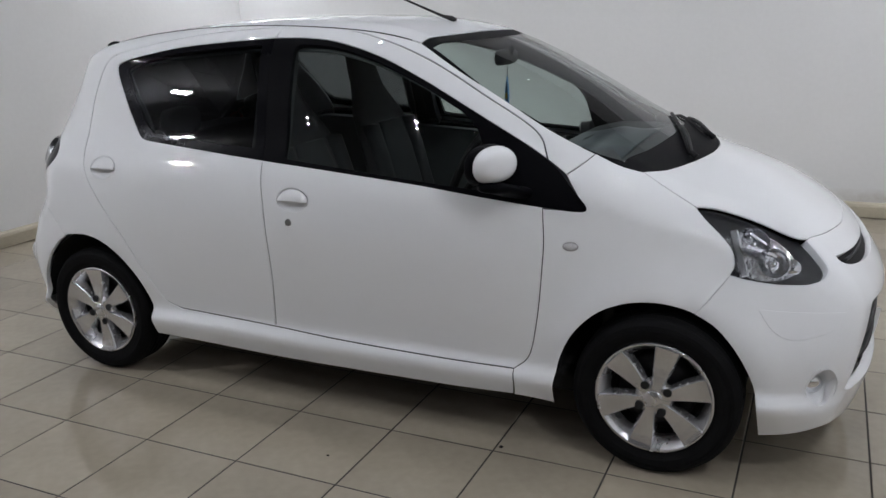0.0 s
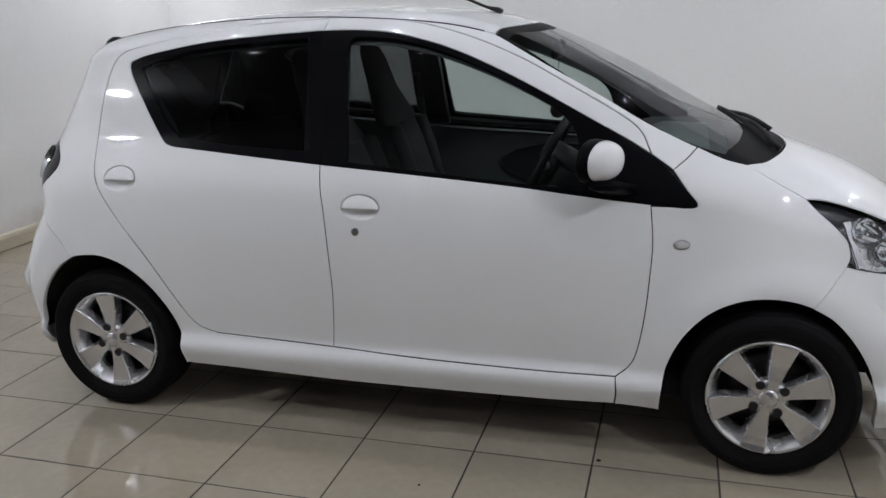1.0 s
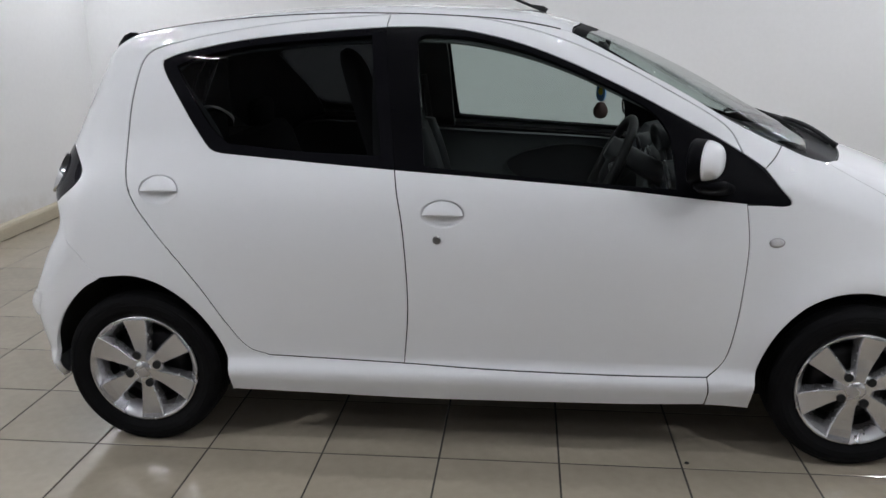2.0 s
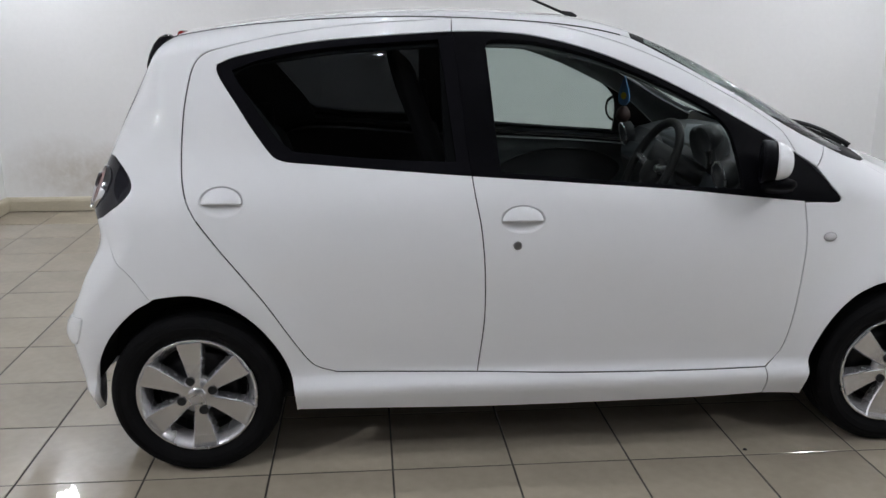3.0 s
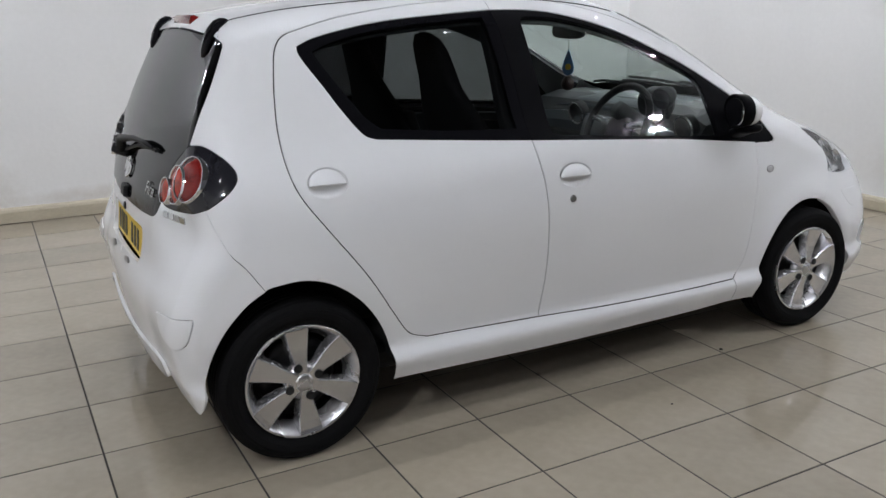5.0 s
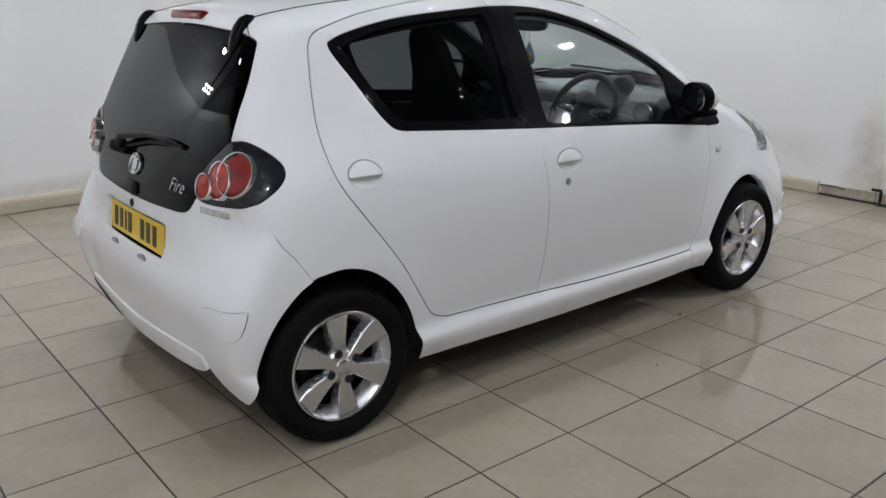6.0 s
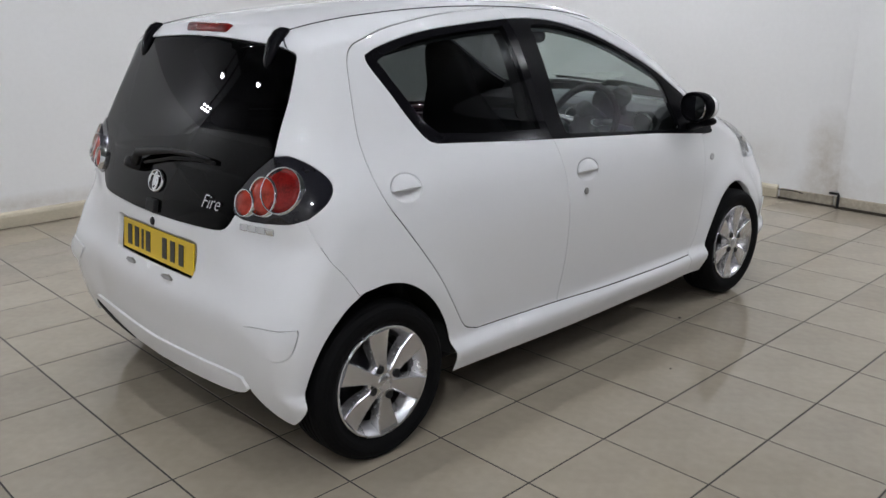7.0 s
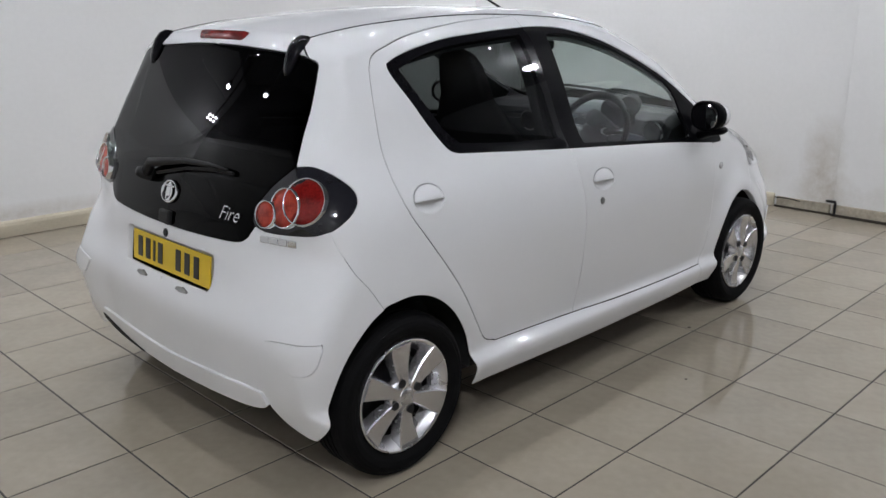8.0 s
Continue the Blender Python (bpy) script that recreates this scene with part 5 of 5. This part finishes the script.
for y in (-0.30, 0.30):
    part("head_rest", loft([[(-1.045 + 0.04 * s * b, y + 0.115 * s * a, z) for a, b in oval(1, 1, 20, 3)] for s, z in ((0.8, 0.97), (1.0, 0.99), (1.0, 1.05), (0.85, 1.075), (0.4, 1.085))]), FABRIC, bench, "dark rear head rest", smooth=True)
part("parcel_shelf", box((0.36, 1.02, 0.02), (-1.25, 0, 0.92), 0.006), TRIM_DARK, car, "dark parcel shelf")
part("bulkhead", box((0.05, 1.18, 0.62), (0.98, 0, 0.62), 0.01), TRIM_DARK, car)

# dashboard with its round dials and vents
dash = part("dashboard", loft([[(0.60, y, 0.90 - c), (0.585, y, 0.80), (0.66, y, 0.60), (0.95, y, 0.55), (1.04, y, 0.90), (1.03, y, 0.965 - c), (0.90, y, 0.985 - c), (0.74, y, 0.980 - c), (0.64, y, 0.955 - c)] for y, c in ((-0.615, 0.03), (-0.55, 0.005), (-0.36, 0.0), (0.0, -0.004), (0.36, 0.0), (0.55, 0.005), (0.615, 0.03))]), TRIM_DARK, car, "dark dashboard with a grey satin band", smooth=False)
part("dash_band", loft([[(0.588, y, 0.905 - c), (0.580, y, 0.86 - c), (0.584, y, 0.815), (0.602, y, 0.815), (0.602, y, 0.905 - c)] for y, c in ((-0.60, 0.03), (-0.3, 0.0), (0.3, 0.0), (0.60, 0.03))]), TRIM_BLUE, dash, "grey satin band")
part("dash_top", loft([[(0.615, y, 0.935 - c), (0.66, y, 0.968 - c), (0.80, y, 0.994 - c), (0.96, y, 0.990 - c), (0.96, y, 0.98 - c), (0.63, y, 0.925 - c)] for y, c in ((-0.60, 0.03), (-0.2, 0.0), (0.2, 0.0), (0.60, 0.03))]), TRIM_BLUE, dash, "grey satin dashboard top", smooth=True)
part("console", loft([[(x, w * a, z + h * b) for a, b in oval(1, 1, 20, 4)] for x, w, z, h in ((0.585, 0.13, 0.78, 0.13), (0.565, 0.12, 0.74, 0.13), (0.555, 0.08, 0.72, 0.10))]), TRIM_GREY, dash, "grey centre console", smooth=True)
for y, z in ((-0.555, 0.915), (0.555, 0.915), (-0.165, 0.905), (0.165, 0.905)):
    vent = part("air_vent", lathe([(0.052, 0.03), (0.052, -0.012), (0.044, -0.016), (0.038, -0.006), (0.002, -0.002)], 28, "x"), TRIM_DARK, dash, "round black air vent", smooth=True, m=pose(0.585, y, z, 0, -12, 0))
    part("vent_ring", lathe([(0.047, -0.015), (0.052, -0.019), (0.056, -0.012)], 28, "x"), ALLOY, vent, "silver ring", smooth=True)
wheel_tilt = pose(0.400, -0.345, 0.912, 0, 26, 0)
bm = bmesh.new()
rings = []
for k in range(40):
    a = 2 * math.pi * k / 40
    rings.append([bm.verts.new(((0.016 * math.sin(b)), (0.178 + 0.016 * math.cos(b)) * math.cos(a), (0.178 + 0.016 * math.cos(b)) * math.sin(a))) for b in np.linspace(0, 2 * math.pi, 10, endpoint=False)])
for k in range(40):
    p, q = rings[k], rings[(k + 1) % 40]
    for i in range(10):
        bm.faces.new((p[i], p[(i + 1) % 10], q[(i + 1) % 10], q[i]))
steer = part("steering_wheel", bm, MATT_BLACK, car, "black three-spoke steering wheel", smooth=True, m=wheel_tilt)
part("steering_hub", loft([[(x, w * a, -0.01 + h * b) for a, b in oval(1, 1, 24, 2.6)] for x, w, h in ((0.05, 0.05, 0.05), (0.03, 0.075, 0.062), (0.005, 0.072, 0.058), (-0.008, 0.05, 0.042), (-0.012, 0.02, 0.018))]), MATT_BLACK, steer, smooth=True)
for a in (8, 172, 270):
    c, s = math.cos(math.radians(a)), math.sin(math.radians(a))
    part("steering_spoke", tube([(0.012, 0.05 * c, 0.05 * s), (0.004, 0.11 * c, 0.11 * s), (0.0, 0.172 * c, 0.172 * s)], [0.020, 0.014, 0.012]), ALLOY if a != 270 else MATT_BLACK, steer, smooth=True)
part("steering_column", tube([(0.40, -0.345, 0.98), (0.62, -0.345, 0.86)], 0.04), TRIM_DARK, dash, smooth=True)
dial = part("dial_pod", lathe([(0.002, 0.07), (0.060, 0.065), (0.078, 0.03), (0.080, -0.02), (0.072, -0.028), (0.068, -0.012), (0.002, -0.010)], 32, "x"), TRIM_DARK, dash, "round speed dial pod", smooth=True, m=pose(0.60, -0.345, 0.985, 0, -18, 0))
counter = part("rev_counter", lathe([(0.002, 0.05), (0.034, 0.044), (0.046, 0.015), (0.048, -0.020), (0.042, -0.024), (0.040, -0.010), (0.002, -0.008)], 28, "x"), TRIM_DARK, dash, "small round rev counter on a stalk", smooth=True, m=pose(0.565, -0.440, 1.030, 0, -15, 14))
part("rev_stalk", tube([(0.60, -0.43, 0.94), (0.585, -0.438, 1.0)], 0.012), TRIM_DARK, dash)
part("gear_lever", tube([(0.36, 0, 0.52), (0.37, 0, 0.72), (0.372, 0, 0.76)], [0.012, 0.014, 0.026]), MATT_BLACK, car, "black gear lever", smooth=True)
inner_mirror = part("inner_mirror", loft([[(x, w * a, 1.292 + h * b) for a, b in oval(1, 1, 24, 3.4)] for x, w, h in ((0.380, 0.105, 0.026), (0.386, 0.118, 0.033), (0.402, 0.110, 0.030), (0.412, 0.07, 0.018))]), MATT_BLACK, car, "black inner mirror", smooth=True, m=pose(0, 0, 0, 0, 0, 0))
part("mirror_stalk", tube([(0.408, 0, 1.300), (0.414, 0, 1.320), (0.412, 0, 1.334)], 0.010), MATT_BLACK, inner_mirror)
# the air freshener hangs on a thread from the mirror
fresh = tagged(new("air_freshener"), "blue and yellow drop-shaped air freshener hanging on a thread", "air freshener")
fresh.matrix_basis = pose(0.395, 0.0, 1.262)
part("thread", tube([(0, 0, 0.012), (0, 0.002, -0.03), (0, 0, -0.05)], 0.0012), MATT_BLACK, fresh)
BLUE, YELLOW, BROWN = material("blue_card", (0.10, 0.27, 0.52), 0.5, vary=0.2, scale=40), material("yellow_card", (0.75, 0.62, 0.06), 0.5, vary=0.1, scale=40), material("brown_pouch", (0.05, 0.022, 0.018), 0.6, vary=0.3, scale=40)
drop = [(0.0, 0.0), (0.010, -0.022), (0.022, -0.050), (0.030, -0.080), (0.027, -0.100), (0.014, -0.112), (0.0, -0.115)]
outline = drop + [(-a, b) for a, b in drop[-2:0:-1]]
part("card", loft([[(x, a * 0.9, -0.048 + b) for a, b in outline] for x in (-0.003, 0.003)]), BLUE, fresh, "blue drop-shaped card", m=pose(0, 0, 0, 0, 0, 35))
part("card_spot", lathe([(0.001, -0.0042), (0.013, -0.0042), (0.014, -0.003), (0.014, 0.003), (0.013, 0.0042), (0.001, 0.0042)], 20, "x"), YELLOW, fresh, "yellow round spot", m=pose(0, 0, -0.125, 0, 0, 35))
part("pouch", lathe([(0.001, 0.034), (0.014, 0.030), (0.027, 0.010), (0.029, -0.008), (0.020, -0.026), (0.001, -0.032)], 18, "z"), BROWN, fresh, "dark brown scent pouch", smooth=True, m=pose(0, 0, -0.198))


# ---- the floor, tile by tile ----
PITCH, X0, Y0 = 0.398, 0.24, -1.21
floor = part("floor", box((EAST - WEST, NORTH - SOUTH, 0.1), ((EAST + WEST) / 2, (NORTH + SOUTH) / 2, -0.0515)), GROUT)
tagged(floor, "polished beige floor tiles with dark joints", "floor", kind="structure")


def tile_mesh(w, d):
    bm = bmesh.new()
    bmesh.ops.create_cube(bm, size=1, matrix=Matrix.Translation((0, 0, -0.004)) @ Matrix.Diagonal((w, d, 0.008, 1)))
    bmesh.ops.delete(bm, geom=[f for f in bm.faces if f.normal.z < -0.5], context="FACES")
    bmesh.ops.bevel(bm, geom=[e for e in bm.edges if all(v.co.z > -0.001 for v in e.verts)], offset=0.0012, segments=1, affect="EDGES")
    me = bpy.data.meshes.new("tile")
    bm.to_mesh(me)
    bm.free()
    me.materials.append(TILE)
    return me


whole_tile = tile_mesh(PITCH - 0.006, PITCH - 0.006)
made, rest = 0, bmesh.new()
cells = []
for i in range(-12, 12):
    for j in range(-12, 14):
        x0, y0 = X0 + PITCH * i, Y0 + PITCH * j
        xa, xb, ya, yb = max(x0, WEST), min(x0 + PITCH, EAST), max(y0, SOUTH), min(y0 + PITCH, NORTH)
        if xb - xa > 0.03 and yb - ya > 0.03:
            cells.append((max(0, -2.6 - y0) + max(0, abs(x0) - 3.0), xa, xb, ya, yb))
cells.sort()
for _, xa, xb, ya, yb in cells:
    cx, cy = (xa + xb) / 2, (ya + yb) / 2
    full = xb - xa > PITCH - 0.002 and yb - ya > PITCH - 0.002
    tip = (random.uniform(-0.05, 0.05), random.uniform(-0.05, 0.05))
    if made < 300:
        ob = new("tile", whole_tile if full else tile_mesh(xb - xa - 0.006, yb - ya - 0.006))
        ob.parent = floor
        ob.matrix_basis = pose(cx, cy, random.uniform(-0.0004, 0.0004), tip[0], tip[1], 0)
        made += 1
    else:
        box((xb - xa - 0.0045, yb - ya - 0.0045, 0.008), (cx, cy, -0.004), bm=rest)
ob = part("tiles_behind", rest, TILE, floor)
tagged(ob, kind="stuff")
speck = tagged(part("floor_speck", lathe([(0.001, 0.004), (0.006, 0.003), (0.008, 0.0)], 7, "z"), DARK_GAP, m=pose(0.657, -0.778, 0.0006)), "tiny dark crumb of dirt on the tiles", "crumb")
tagged(copy_thing(speck, pose(0.12, -1.06, 0.0006) @ Matrix.Scale(0.6, 4)), "tiny dark crumb of dirt on the tiles", "crumb")
